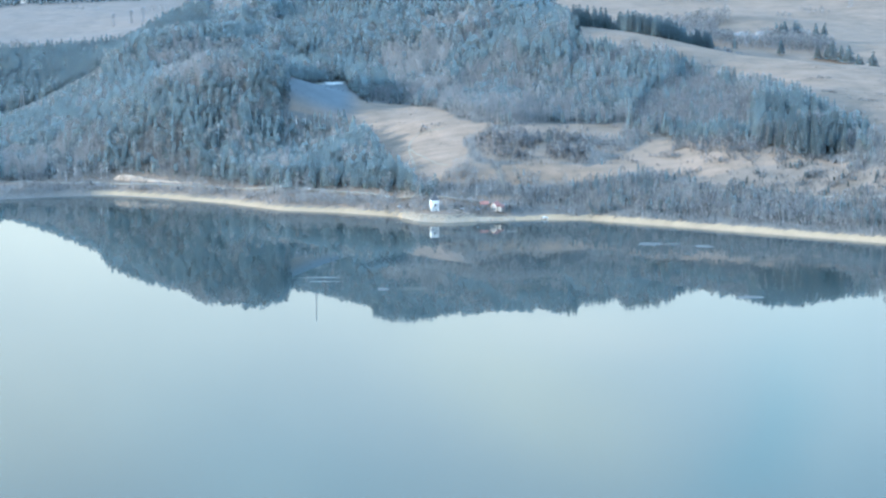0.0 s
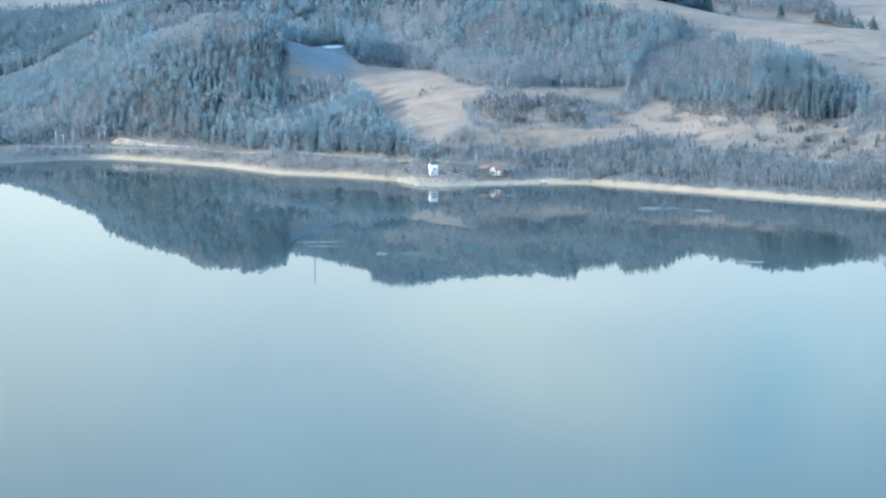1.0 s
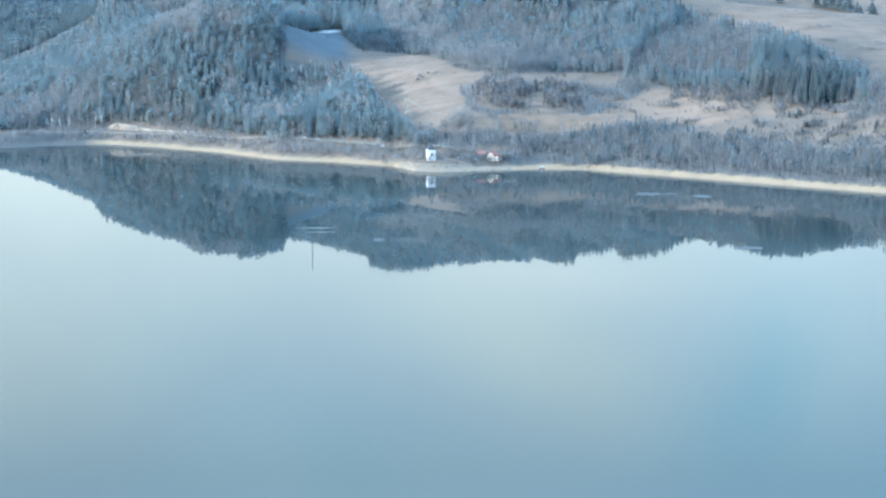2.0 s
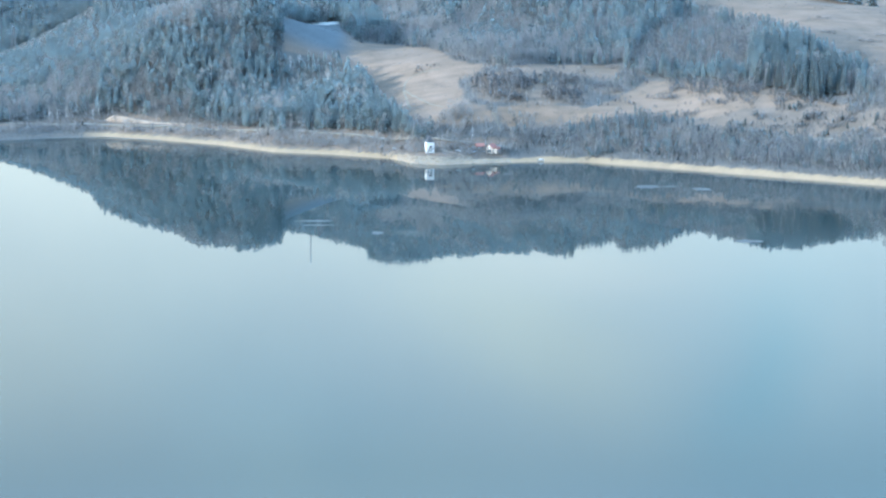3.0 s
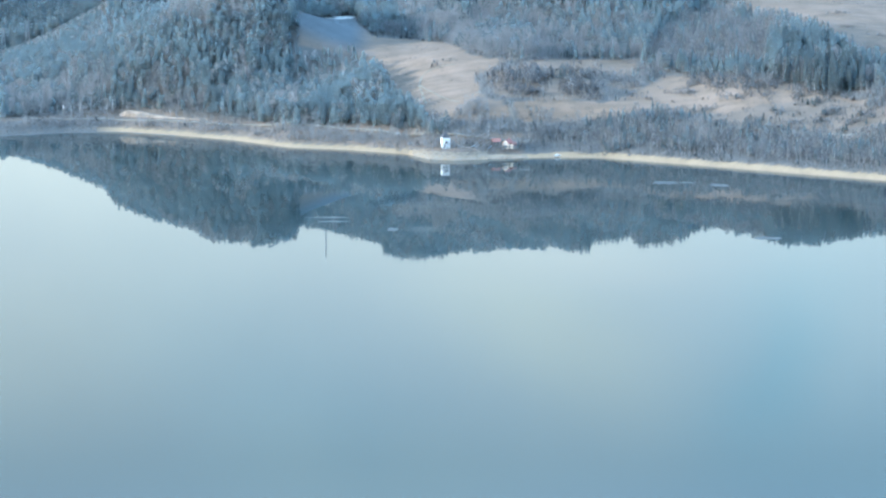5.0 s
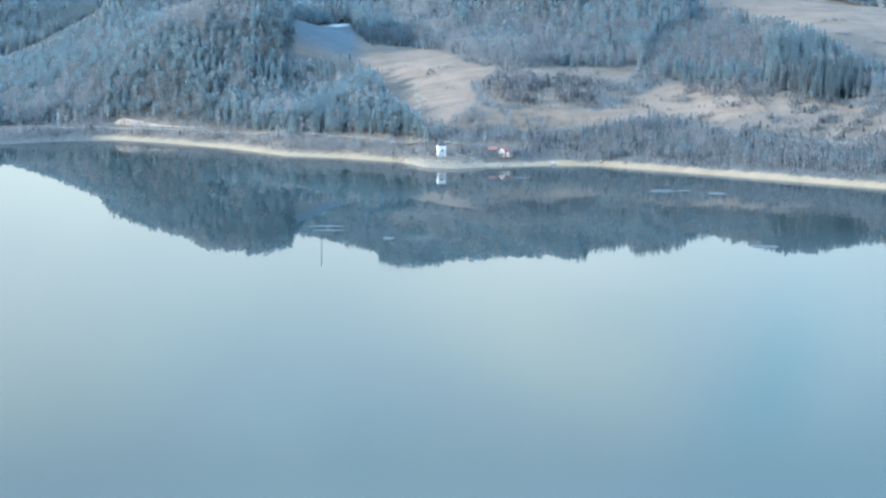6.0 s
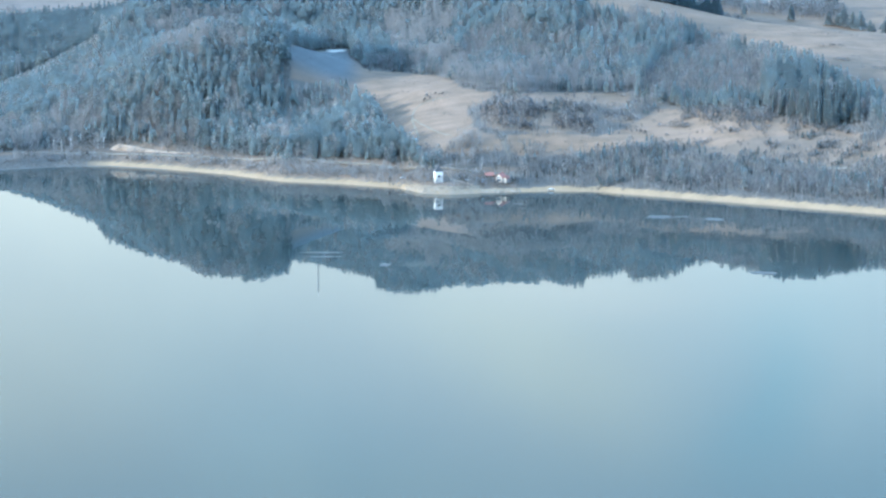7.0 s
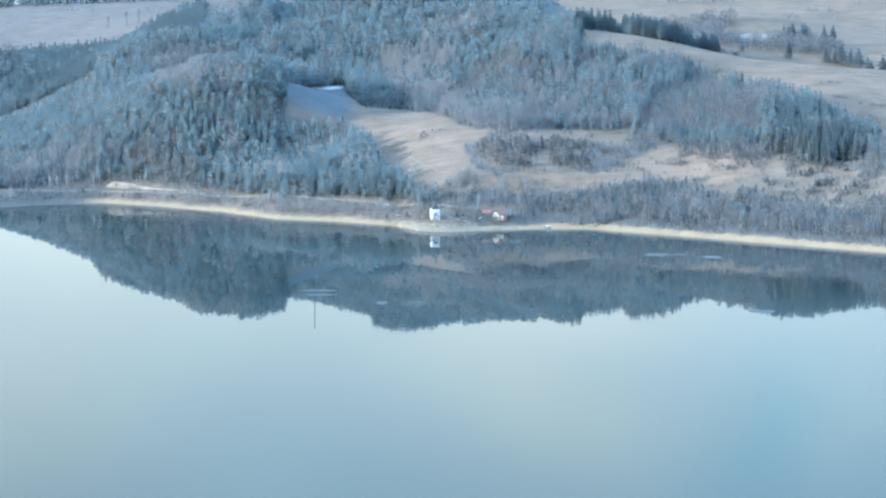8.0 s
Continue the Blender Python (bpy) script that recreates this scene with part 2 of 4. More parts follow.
KNOLLS = [(-185, 3286, -27), (-209, 3376, 44), (-56, 3830, 39), (-292, 3628, 29), (271, 3104, 17), (241, 3387, -5), (130, 3520, 24), (314, 3250, 17), (392, 3191, -3), (408, 3112, -13),
          (57, 3120, 9), (113, 3330, -11), (337, 2990, -14), (-129, 3680, 3), (-181, 3200, 5), (-357, 3320, 8), (-306, 3330, -24), (-122, 3320, -8), (-460, 4000, 5),
          (34, 3300, 15), (363, 4500, 19), (-186, 3560, -13), (-471, 4400, -12), (-290, 3810, 19), (-232, 3800, 23), (-430, 3770, -13)]
SWELLS = [(-560 + 160 * i + off, gy - lean * (-560 + 160 * i + off), r, a) for gy, r, lean, off, row in RELIEF for i, a in enumerate(row)]
SWELLS += [(-700 + 350 * i, gy, 300, a) for gy, row in FAR_RELIEF for i, a in enumerate(row)]
SWELLS += [(x, y, 70, a) for x, y, a in KNOLLS]


def ease(a, b, v):
    t = np.clip((v - a) / (b - a), 0, 1)
    return t * t * (3 - 2 * t)


def inland(x, y):
    """How far a place lies behind the water's edge (negative: in the lake)."""
    return y - np.interp(x, SHORE_X, SHORE_Y)


def land(x, y):
    """The height of the ground over the lake's level."""
    x, y = np.asarray(x, float), np.asarray(y, float)
    s = inland(x, y)
    bank = np.where(s < 0, np.maximum(s * 0.2, -8), 2.7 * ease(0, 26, s) + 2.8 * np.clip(s / 26, 0, 1) + np.clip(s - 20, 0, 580) * 0.035)
    hills = np.zeros_like(x)
    for cx, cy, r, a in SWELLS:
        hills = hills + a * np.exp(-((x - cx) ** 2 + (y - cy) ** 2) / (2 * r * r))
    rim = np.maximum(ease(-700, -1800, y), ease(2300, 3600, np.abs(x)) * (s < 0))
    return bank + hills * ease(10, 110, s) + 230 * ease(5000, 8500, y) + 60 * rim


def inside(poly, x, y):
    """Which of the places lie inside a patch of the plan."""
    x, y = np.asarray(x, float), np.asarray(y, float)
    hit = np.zeros(x.shape, bool)
    for (x0, y0), (x1, y1) in zip(poly, poly[1:] + poly[:1]):
        if y0 != y1:
            hit ^= ((y0 > y) != (y1 > y)) & (x < (x1 - x0) * (y - y0) / (y1 - y0) + x0)
    return hit


CLEARING = [(-150, 3372), (-124, 3522), (-97, 3547), (-77, 3414), (-45, 3427), (-5, 3383), (13, 3288), (34, 3260), (54, 3262), (33, 3227), (18, 3215), (25, 3144),
            (42, 3131), (49, 3105), (22, 3094), (3, 3097), (-19, 3115), (-42, 3156), (-55, 3199), (-66, 3256), (-78, 3313), (-94, 3348), (-118, 3346), (-139, 3344)]
MEADOW = [(47, 3127), (82, 3140), (131, 3135), (162, 3171), (184, 3209), (223, 3189), (268, 3127), (318, 3082), (298, 3073), (265, 3087), (244, 3072),
          (198, 3094), (170, 3120), (145, 3108), (105, 3104), (57, 3099)]
BRUSHY = [(201, 3072), (265, 3087), (318, 3086), (373, 3025), (440, 3000), (440, 2880), (363, 2941), (292, 3017), (200, 3059)]
UPPER = [(122, 3522), (183, 3479), (238, 3446), (254, 3410), (285, 3332), (306, 3277), (337, 3229), (366, 3164), (379, 3076), (480, 3003), (700, 3000), (700, 3300),
         (453, 3420), (418, 3440), (282, 3520), (228, 3530), (173, 3525)]
KNOLL_TOP = [(-294, 3584), (-257, 3608), (-195, 3613), (-177, 3377), (-202, 3350), (-257, 3391)]
BIRCH_SLOPE = [(-59, 3591), (-14, 3614), (9, 3559), (8, 3385), (-45, 3447)]
GREY_SLOPE = [(14, 3524), (64, 3493), (116, 3431), (117, 3310), (49, 3278), (16, 3319)]
PURPLE_SLOPE = [(182, 3349), (239, 3421), (283, 3299), (275, 3153), (219, 3192), (176, 3249)]
SHORE_WOOD = [(52, 3090), (105, 3104), (169, 3101), (247, 3038), (363, 2941), (440, 2880), (440, 2830), (356, 2882), (285, 2940), (196, 2997), (84, 3049), (51, 3046)]
SHORE_SCRUB = [(-156, 3167), (-111, 3155), (-21, 3077), (-20, 3039), (-90, 3105), (-155, 3145)]
BIRCH_BANK = [(-419, 3397), (-317, 3343), (-312, 3283), (-402, 3262)]
SCRUB = [(26, 3207), (59, 3240), (109, 3224), (130, 3175), (126, 3143), (82, 3137), (38, 3145)]
SPRUCE_CLUMP = [(276, 3225), (312, 3227), (341, 3192), (357, 3110), (352, 3073), (323, 3087), (291, 3112), (270, 3154)]
SPRUCE_ROW = [(213, 3229), (271, 3193), (269, 3164), (212, 3201)]
BUSH_BELT = [(199, 3200), (270, 3152), (310, 3100), (345, 3071), (344, 3056), (268, 3122), (197, 3173)]
THICKET = [(341, 3074), (358, 3100), (389, 3036), (382, 2977), (342, 3034)]
PALE_BRUSH = [(0, 3108), (6, 3134), (24, 3140), (30, 3104), (20, 3088)]
UPPER_SCRUB = [(-23, 3282), (8, 3271), (34, 3245), (33, 3222), (8, 3231), (-20, 3259)]
MID_SCRUB = [(57, 3246), (90, 3274), (162, 3270), (165, 3218), (109, 3220), (59, 3232)]
MEADOW_SCRUB = [(131, 3184), (139, 3202), (163, 3190), (162, 3166), (150, 3171)]
PALE_TOP = [(-28, 3635), (26, 3622), (26, 3658), (-28, 3664)]
PALE_SUMMIT = [(-246, 3735), (-196, 3735), (-196, 3812), (-246, 3812)]
HOUSE_WOOD = [(48, 3040), (48, 3100), (112, 3104), (118, 3040)]
CLEARING_EDGE = [(-77, 3412), (-60, 3470), (8, 3440), (60, 3330), (168, 3310), (172, 3262), (60, 3252), (12, 3280), (-8, 3375), (-45, 3420)]
FRONT_CONIFERS = [(-73, 3215), (-47, 3167), (-22, 3113), (-19, 3081), (-46, 3119), (-71, 3141), (-132, 3180), (-221, 3244), (-225, 3304), (-117, 3318)]
BELOW_CLEARING = [(-45, 3150), (-15, 3116), (10, 3104), (60, 3088), (60, 3060), (10, 3068), (-20, 3085), (-50, 3125)]
LOWER_RIGHT = [(15, 3290), (60, 3262), (165, 3272), (199, 3202), (270, 3152), (345, 3072), (440, 3000), (440, 2820), (20, 3050)]
# stand made extra tall to throw shade over the upper clearing
SHADE_SPRUCES = [(-190, 3330), (-180, 3550), (-132, 3550), (-152, 3375), (-142, 3340)]
POWER_CUT = [(-480, 3565), (-440, 3570), (-390, 3585), (-340, 3615), (-318, 3650), (-312, 3690), (-335, 3700), (-390, 3668), (-440, 3655), (-480, 3650)]
WOOD_END_X, WOOD_END_Y = [-520, 90, 135, 400, 900], [4070, 4020, 3500, 3360, 3300]      # where the woods give way to open country


def open_land(x, y):
    return inside(CLEARING, x, y) | inside(MEADOW, x, y) | inside(BRUSHY, x, y) | inside(UPPER, x, y) | inside(POWER_CUT, x, y)


def mesh_from(name, verts, faces, mats, mat_index=None, point_attrs=None, smooth=False):
    """A mesh from arrays: verts (n, 3), faces (m, 3 or 4)."""
    verts, faces = np.asarray(verts, np.float32), np.asarray(faces, np.int32)
    me = bpy.data.meshes.new(name)
    k = faces.shape[1]
    me.vertices.add(len(verts))
    me.vertices.foreach_set("co", verts.ravel())
    me.loops.add(faces.size)
    me.loops.foreach_set("vertex_index", faces.ravel())
    me.polygons.add(len(faces))
    me.polygons.foreach_set("loop_start", np.arange(0, faces.size, k, dtype=np.int32))
    for m in mats:
        me.materials.append(m)
    if mat_index is not None:
        me.polygons.foreach_set("material_index", np.asarray(mat_index, np.int32))
    me.polygons.foreach_set("use_smooth", np.full(len(faces), smooth))
    for key, values in (point_attrs or {}).items():
        me.attributes.new(key, "FLOAT", "POINT").data.foreach_set("value", np.asarray(values, np.float32))
    me.update(calc_edges=True)
    return me


def grid_faces(nx, ny):
    i, j = np.meshgrid(np.arange(nx - 1), np.arange(ny - 1))
    a = (j * nx + i).ravel()
    return np.stack([a, a + 1, a + nx + 1, a + nx], 1)


# one sheet of ground, fine where the camera looks and coarse out to the horizon
gx = np.concatenate([[-9000, -6000, -4000, -3000, -2300, -1700, -1300, -1000, -800, -650], np.arange(-540, 541, 4.0), [600, 700, 850, 1000, 1300, 1700, 2300, 3000, 4000, 6000, 9000]])
gy = np.concatenate([[-5000, -3500, -2400, -1600, -1000, -500, 0, 700, 1500, 2200, 2600], np.arange(2780, 3900, 4.0), np.arange(3900, 5000, 14.0), np.arange(5000, 9100, 250.0)])
GX, GY = np.meshgrid(gx, gy)
GZ = land(GX, GY)
rough_z = np.array([noise.fractal((x * 0.02, y * 0.02, 0.3), 1.0, 2.0, 4) for x, y in zip(GX.ravel(), GY.ravel())]).reshape(GX.shape)
S = inland(GX, GY)
GZ += rough_z * 1.4 * ease(40, 160, S)
far_open = (GY > np.interp(GX, WOOD_END_X, WOOD_END_Y)) | (np.abs(GX) > 700)
strip = (S > 14) & (S < np.where(GX < 60, 58, 50))
field = np.where(open_land(GX, GY) | far_open, 1.0, 0.0)
for patch in (SCRUB, MID_SCRUB, BUSH_BELT, UPPER_SCRUB, MEADOW_SCRUB, PALE_BRUSH):
    field = np.maximum(field, 0.9 * inside(patch, GX, GY))
beach = ease(-6, -4.5, S) * (1 - ease(11.5, 12.5, S - 3 * ease(60, 140, GX) + 2 * rough_z)) * ease(-330, -295, GX)
stone = np.maximum(ease(-285, -325, GX) * ease(-0.5, 1, S) * (1 - ease(44, 52, S)), np.where(GX < 60, 0.12, 0.75) * strip)
field = np.where(strip & (GX < 60), 0.7, field)
field = np.where(inside(POWER_CUT, GX, GY), 0.3, field)
field = np.where(inside(BRUSHY, GX, GY), 0.55, field)
bed = ease(-5.0, -8.0, S)
frost_shade_haze = np.maximum(inside(CLEARING, GX, GY) * ease(3340, 3385, GY) * ease(-72, -98, GX), 0.4 * ease(3990, 4050, GY) * (GX < -150))      # clearing: frost toned for its blue shade; far west plain: haze painted in
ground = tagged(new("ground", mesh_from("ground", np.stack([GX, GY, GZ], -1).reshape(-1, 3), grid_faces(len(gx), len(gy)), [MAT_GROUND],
                point_attrs={"field": field.ravel(), "beach": beach.ravel(), "bed": bed.ravel(), "stone": stone.ravel(), "frost_shade_haze": frost_shade_haze.ravel()}, smooth=True)),
                "hilly lake shore with dry grass, woods floor and pale gravel beach", "ground", kind="structure")

water = tagged(new("water", mesh_from("water", [(-5000, -3000, 0), (5000, -3000, 0), (5000, 3700, 0), (-5000, 3700, 0)], [(0, 1, 2, 3)], [MAT_WATER])),
               "calm blue lake mirroring the wooded hill and pale sky", "lake", kind="structure")

# ---- trees ----
rng = np.random.default_rng(7)


def spruce_shape(r, slim=0.17, layers=8, sides=8):
    """A spruce one unit tall: drooping, ragged whorls of branches round a thin stem. Returns crown and trunk as (verts, tris)."""
    v, f = [], []
    for k in range(layers):
        q = k / layers
        z0 = 0.10 + 0.86 * q ** 0.95
        rad = slim * (1 - q) ** 0.85 * r.uniform(0.85, 1.15) + 0.012
        tip = min(1.0, z0 + 0.25 * (1 - q) + 0.07)
        base = len(v)
        v.append((r.normal(0, 0.004), r.normal(0, 0.004), tip))
        turn = r.uniform(0, 6.28)
        for i in range(sides):
            a = turn + 6.283 * i / sides + r.uniform(-0.2, 0.2)
            d = rad * (r.uniform(0.9, 1.12) if i % 2 else r.uniform(0.68, 0.88))
            v.append((d * math.cos(a), d * math.sin(a), z0 + r.uniform(-0.035, 0.03) + (0.0 if i % 2 else 0.025)))
        f += [(base, base + 1 + i, base + 1 + (i + 1) % sides) for i in range(sides)]
    tv = [(0.014 * math.cos(a) * w, 0.014 * math.sin(a) * w, z) for z, w in ((0, 1), (0.5, 0.6)) for a in (0, 2.1, 4.2)]
    tf = [(i, (i + 1) % 3, 3 + (i + 1) % 3) for i in range(3)] + [(i, 3 + (i + 1) % 3, 3 + i) for i in range(3)]
    return (np.array(v), np.array(f)), (np.array(tv), np.array(tf))


def pine_shape(r, wide=0.24, tufts=16):
    """A pine one unit tall: a stem and a rounded, broken crown of ragged tufts."""
    v, f = [], []
    for i in range(tufts):
        t = (i + 0.5) / tufts
        z = 0.24 + 0.7 * t
        reach = wide * (1.05 - t) ** 0.6 * (0.75 if t < 0.15 else 1.0)
        a = i * 2.4 + r.uniform(-0.4, 0.4)
        d = reach * r.uniform(0.25, 0.65)
        c = (d * math.cos(a), d * math.sin(a), z)
        size = wide * r.uniform(0.42, 0.62) * (1.15 - 0.6 * t)
        base = len(v)
        v.append((c[0], c[1], z + size * 0.8))
        for k in range(5):
            b = 6.283 * k / 5 + r.uniform(-0.3, 0.3)
            w = size * r.uniform(0.75, 1.25)
            v.append((c[0] + w * math.cos(b), c[1] + w * math.sin(b), z + size * r.uniform(-0.35, 0.15)))
        f += [(base, base + 1 + k, base + 1 + (k + 1) % 5) for k in range(5)]
    tv = [(0.014 * math.cos(a) * w, 0.014 * math.sin(a) * w, z) for z, w in ((0, 1), (0.8, 0.4)) for a in (0, 2.1, 4.2)]
    tf = [(i, (i + 1) % 3, 3 + (i + 1) % 3) for i in range(3)] + [(i, 3 + (i + 1) % 3, 3 + i) for i in range(3)]
    return (np.array(v), np.array(f)), (np.array(tv), np.array(tf))


def bare_shape(r, wide=0.22, low=0.25, twigs=62, stem=0.016, thick=0.016):
    """A leafless broadleaf tree one unit tall: stem and limbs, and a crown of fine upright twigs."""
    v, f = [], []

    def spike(p, q, w):
        d = np.subtract(q, p)
        side = np.cross(d, r.normal(0, 1, 3))
        side = side / (np.linalg.norm(side) + 1e-9) * w
        b = len(v)
        v.extend([tuple(p + side), tuple(p - side), tuple(q)])
        f.append((b, b + 1, b + 2))

    for i in range(twigs):
        t = r.uniform(0.0, 1.0)
        z = low + (0.93 - low) * t ** 0.8
        reach = wide * math.sin(math.pi * min(1.0, 0.16 + 0.84 * t)) ** 0.6
        a, d = r.uniform(0, 6.283), reach * math.sqrt(r.uniform(0.05, 1))
        p = np.array((d * math.cos(a), d * math.sin(a), z))
        up = np.array((p[0] * 0.9, p[1] * 0.9, 0.16)) + r.normal(0, 0.035, 3)
        spike(p, p + up / np.linalg.norm(up) * r.uniform(0.10, 0.19), r.uniform(0.6, 1.3) * thick)
    tv, tf = [], []
    bend = r.normal(0, 0.02, 2)
    for z, w in ((0, 1.0), (0.45, 0.65), (0.9, 0.15)):
        tv += [(stem * w * math.cos(a) + bend[0] * z, stem * w * math.sin(a) + bend[1] * z, z) for a in (0, 2.1, 4.2)]
    for k in (0, 3):
        tf += [(k + i, k + (i + 1) % 3, k + 3 + (i + 1) % 3) for i in range(3)] + [(k + i, k + 3 + (i + 1) % 3, k + 3 + i) for i in range(3)]
    for i in range(5):
        a, z = r.uniform(0, 6.283), r.uniform(low, 0.6)
        b = len(tv)
        e = (wide * 0.8 * math.cos(a), wide * 0.8 * math.sin(a), z + r.uniform(0.15, 0.3))
        tv += [(0, 0, z), (0, 0, z + 0.02), e]
        tf.append((b, b + 1, b + 2))
    return (np.array(v), np.array(f)), (np.array(tv), np.array(tf))


SPRUCES = [spruce_shape(rng, s, n) for s, n in ((0.17, 6), (0.19, 6), (0.21, 5), (0.18, 6), (0.22, 5), (0.16, 6))]
BARES = [bare_shape(rng, w, l) for w, l in ((0.2, 0.25), (0.24, 0.2), (0.28, 0.22), (0.22, 0.3), (0.17, 0.2))]
BIRCHES = [bare_shape(rng, w, l, 70, 0.009) for w, l in ((0.13, 0.2), (0.15, 0.24), (0.12, 0.16))]
PINES = [pine_shape(rng, s, n) for s, n in ((0.2, 11), (0.23, 12), (0.26, 12), (0.21, 13))]
BUSHES = [bare_shape(rng, w, 0.02, 72, 0.012, 0.06) for w in (0.5, 0.62, 0.45)]


def ground_height(x, y):
    """The height of the ground with its small bumps."""
    x, y = np.atleast_1d(np.asarray(x, float)), np.atleast_1d(np.asarray(y, float))
    bumps = np.array([noise.fractal((a * 0.02, b * 0.02, 0.3), 1.0, 2.0, 4) for a, b in zip(x, y)])
    return land(x, y) + bumps * 1.4 * ease(40, 160, inland(x, y))


def plant(name, shapes, places, mats, label, category, broad=1.0):
    """Many trees as one stand. places: rows of x, y, height, tint."""
    places = np.asarray(places, float)
    if len(places) == 0:
        return None
    z = ground_height(places[:, 0], places[:, 1]) - 0.3
    V, F, M, T, base = [], [], [], [], 0
    for n, (x, y, h, tint) in enumerate(places):
        a = (n * 2.399) % 6.283
        c, s, w = math.cos(a), math.sin(a), h * broad
        for k, (v, f) in enumerate(shapes[(n * 7 + n // 5) % len(shapes)]):
            V.append(np.stack([x + w * (c * v[:, 0] - s * v[:, 1]), y + w * (s * v[:, 0] + c * v[:, 1]), z[n] + h * v[:, 2]], 1))
            F.append(f + base)
            M.append(np.full(len(f), k))
            T.append(np.full(len(v), tint))
            base += len(v)
    me = mesh_from(name, np.concatenate(V), np.concatenate(F), mats, np.concatenate(M), {"tint": np.concatenate(T)}, smooth=True)
    return tagged(new(name, me), label, category, kind="stuff")


def jittered(x0, x1, y0, y1, step):
    """Places strewn evenly but not in rows."""
    x, y = np.meshgrid(np.arange(x0, x1, step), np.arange(y0, y1, step))
    x, y = x.ravel() + rng.uniform(-0.48, 0.48, x.size) * step, y.ravel() + rng.uniform(-0.48, 0.48, x.size) * step
    return x, y


def patchy(x, y, size, seed):
    return np.array([noise.noise((a / size, b / size, seed)) for a, b in zip(x, y)])


# the woods of the hill: spruce, with stands of leafless broadleaf trees
STANDS = [                    # patch, share of leafless trees, height of spruces, height of leafless trees, paleness
    (LOWER_RIGHT, 0.93, 9, 7.5, 0.4), (KNOLL_TOP, 0.7, 18, 16, 0.55), (BIRCH_SLOPE, 0.85, 19, 17, 0.62), (GREY_SLOPE, 0.8, 18, 15, 0.45), (PURPLE_SLOPE, 0.95, 15, 13, 0.28),
    (SHORE_WOOD, 0.84, 12, 12, 0.28), (BIRCH_BANK, 0.75, 16, 15, 0.55), (SPRUCE_CLUMP, 0.26, 25, 17, 0.5), (SPRUCE_ROW, 0.1, 14, 10, 0.4), (PALE_TOP, 0.95, 15, 15, 0.8),
    (BELOW_CLEARING, 0.96, 8, 8, 0.4), (THICKET, 0.97, 10, 10, 0.35), (FRONT_CONIFERS, 0.16, 19, 17, 0.6), (HOUSE_WOOD, 0.95, 9, 11, 0.42), (CLEARING_EDGE, 0.88, 15, 14, 0.46), (PALE_SUMMIT, 0.97, 15, 16, 0.8), (SHADE_SPRUCES, 0.3, 24, 18, 0.55)]
fx, fy = jittered(-560, 620, 2850, 4075, 4.2)
fs = inland(fx, fy)
wx, wy = fx + 9 * patchy(fx, fy, 22, 1.7), fy + 26 * patchy(fx, fy, 22, 4.9)               # uneven edges to the stands
in_wood = (fs > np.where(fx < 60, 58, 30)) & (fy < np.interp(fx, WOOD_END_X, WOOD_END_Y)) & (~open_land(wx, wy) | inside(THICKET, fx, fy)) & ~inside(POWER_CUT, fx, fy)
for patch in (SCRUB, BUSH_BELT, UPPER_SCRUB, MID_SCRUB, MEADOW_SCRUB, PALE_BRUSH):
    in_wood &= ~inside(patch, fx, fy)
slope_away = (land(fx, fy + 8) - land(fx, fy - 8)) / 16
in_wood &= (slope_away > -0.06) | (rng.random(fx.size) < 0.3)
in_wood &= (np.abs(fx) < fy * 0.137) | (rng.random(fx.size) < 0.35)
fx, fy, fs, wx, wy = fx[in_wood], fy[in_wood], fs[in_wood], wx[in_wood], wy[in_wood]
stand, small = patchy(fx, fy, 60, 3.1), patchy(fx, fy, 20, 8.7)
leafless = np.where(fx > 90, 0.42, 0.33)
spruce_h, bare_h, paleness = np.full(fx.size, 21.0), np.full(fx.size, 17.0), np.full(fx.size, 0.4)
for patch, share, sh, bh, tone in STANDS:
    here = inside(patch, wx, wy)
    leafless, spruce_h, bare_h, paleness = (np.where(here, v, old) for v, old in ((share, leafless), (sh, spruce_h), (bh, bare_h), (tone, paleness)))
# far ridge taken as shaded: spruces only, the shade put into their tint
shaded_ridge = (fx < -240) & (fy > 3660)
leafless = np.where(shaded_ridge, -0.2, leafless)
is_bare = rng.random(fx.size) < np.clip(leafless + 0.5 * stand + 0.5 * small, 0.03, 0.97)
vigour = rng.uniform(0.88, 1.08, fx.size) * (1 + 0.08 * small)
vigour *= np.where((fy < 3600) & (rng.random(fx.size) < 0.35), rng.uniform(0.5, 0.75, fx.size), 1.0)      # younger trees between
vigour *= np.where(fy > 3600, rng.uniform(0.8, 1.2, fx.size), 1.0)                          # ragged along the crest
for x0, x1, y0, y1, k in ((-172, -72, 3690, 3900, 0.5), (20, 92, 3590, 3800, 1.22), (122, 172, 3430, 3530, 0.65), (222, 262, 3380, 3460, 0.65), (-480, -340, 3540, 3625, 0.62), (-150, -84, 3268, 3360, 0.5), (-104, -60, 3200, 3262, 1.2)):
    vigour *= np.where((fx > x0) & (fx < x1) & (fy > y0) & (fy < y1), k, 1.0)
front = open_land(fx, fy - 11) | (fs < np.where(fx < 60, 72, 40)) | inside(BUSH_BELT, fx, fy - 11) | (inside(SPRUCE_CLUMP, fx, fy) & ~inside(SPRUCE_CLUMP, fx, fy - 16))
vigour *= np.where(front, rng.uniform(0.42, 0.95, fx.size), 1.0)                            # lower growth along the edges
bare_tint = np.clip(paleness - 0.02 + 0.22 * small + rng.normal(0, 0.05, fx.size), 0, 1)
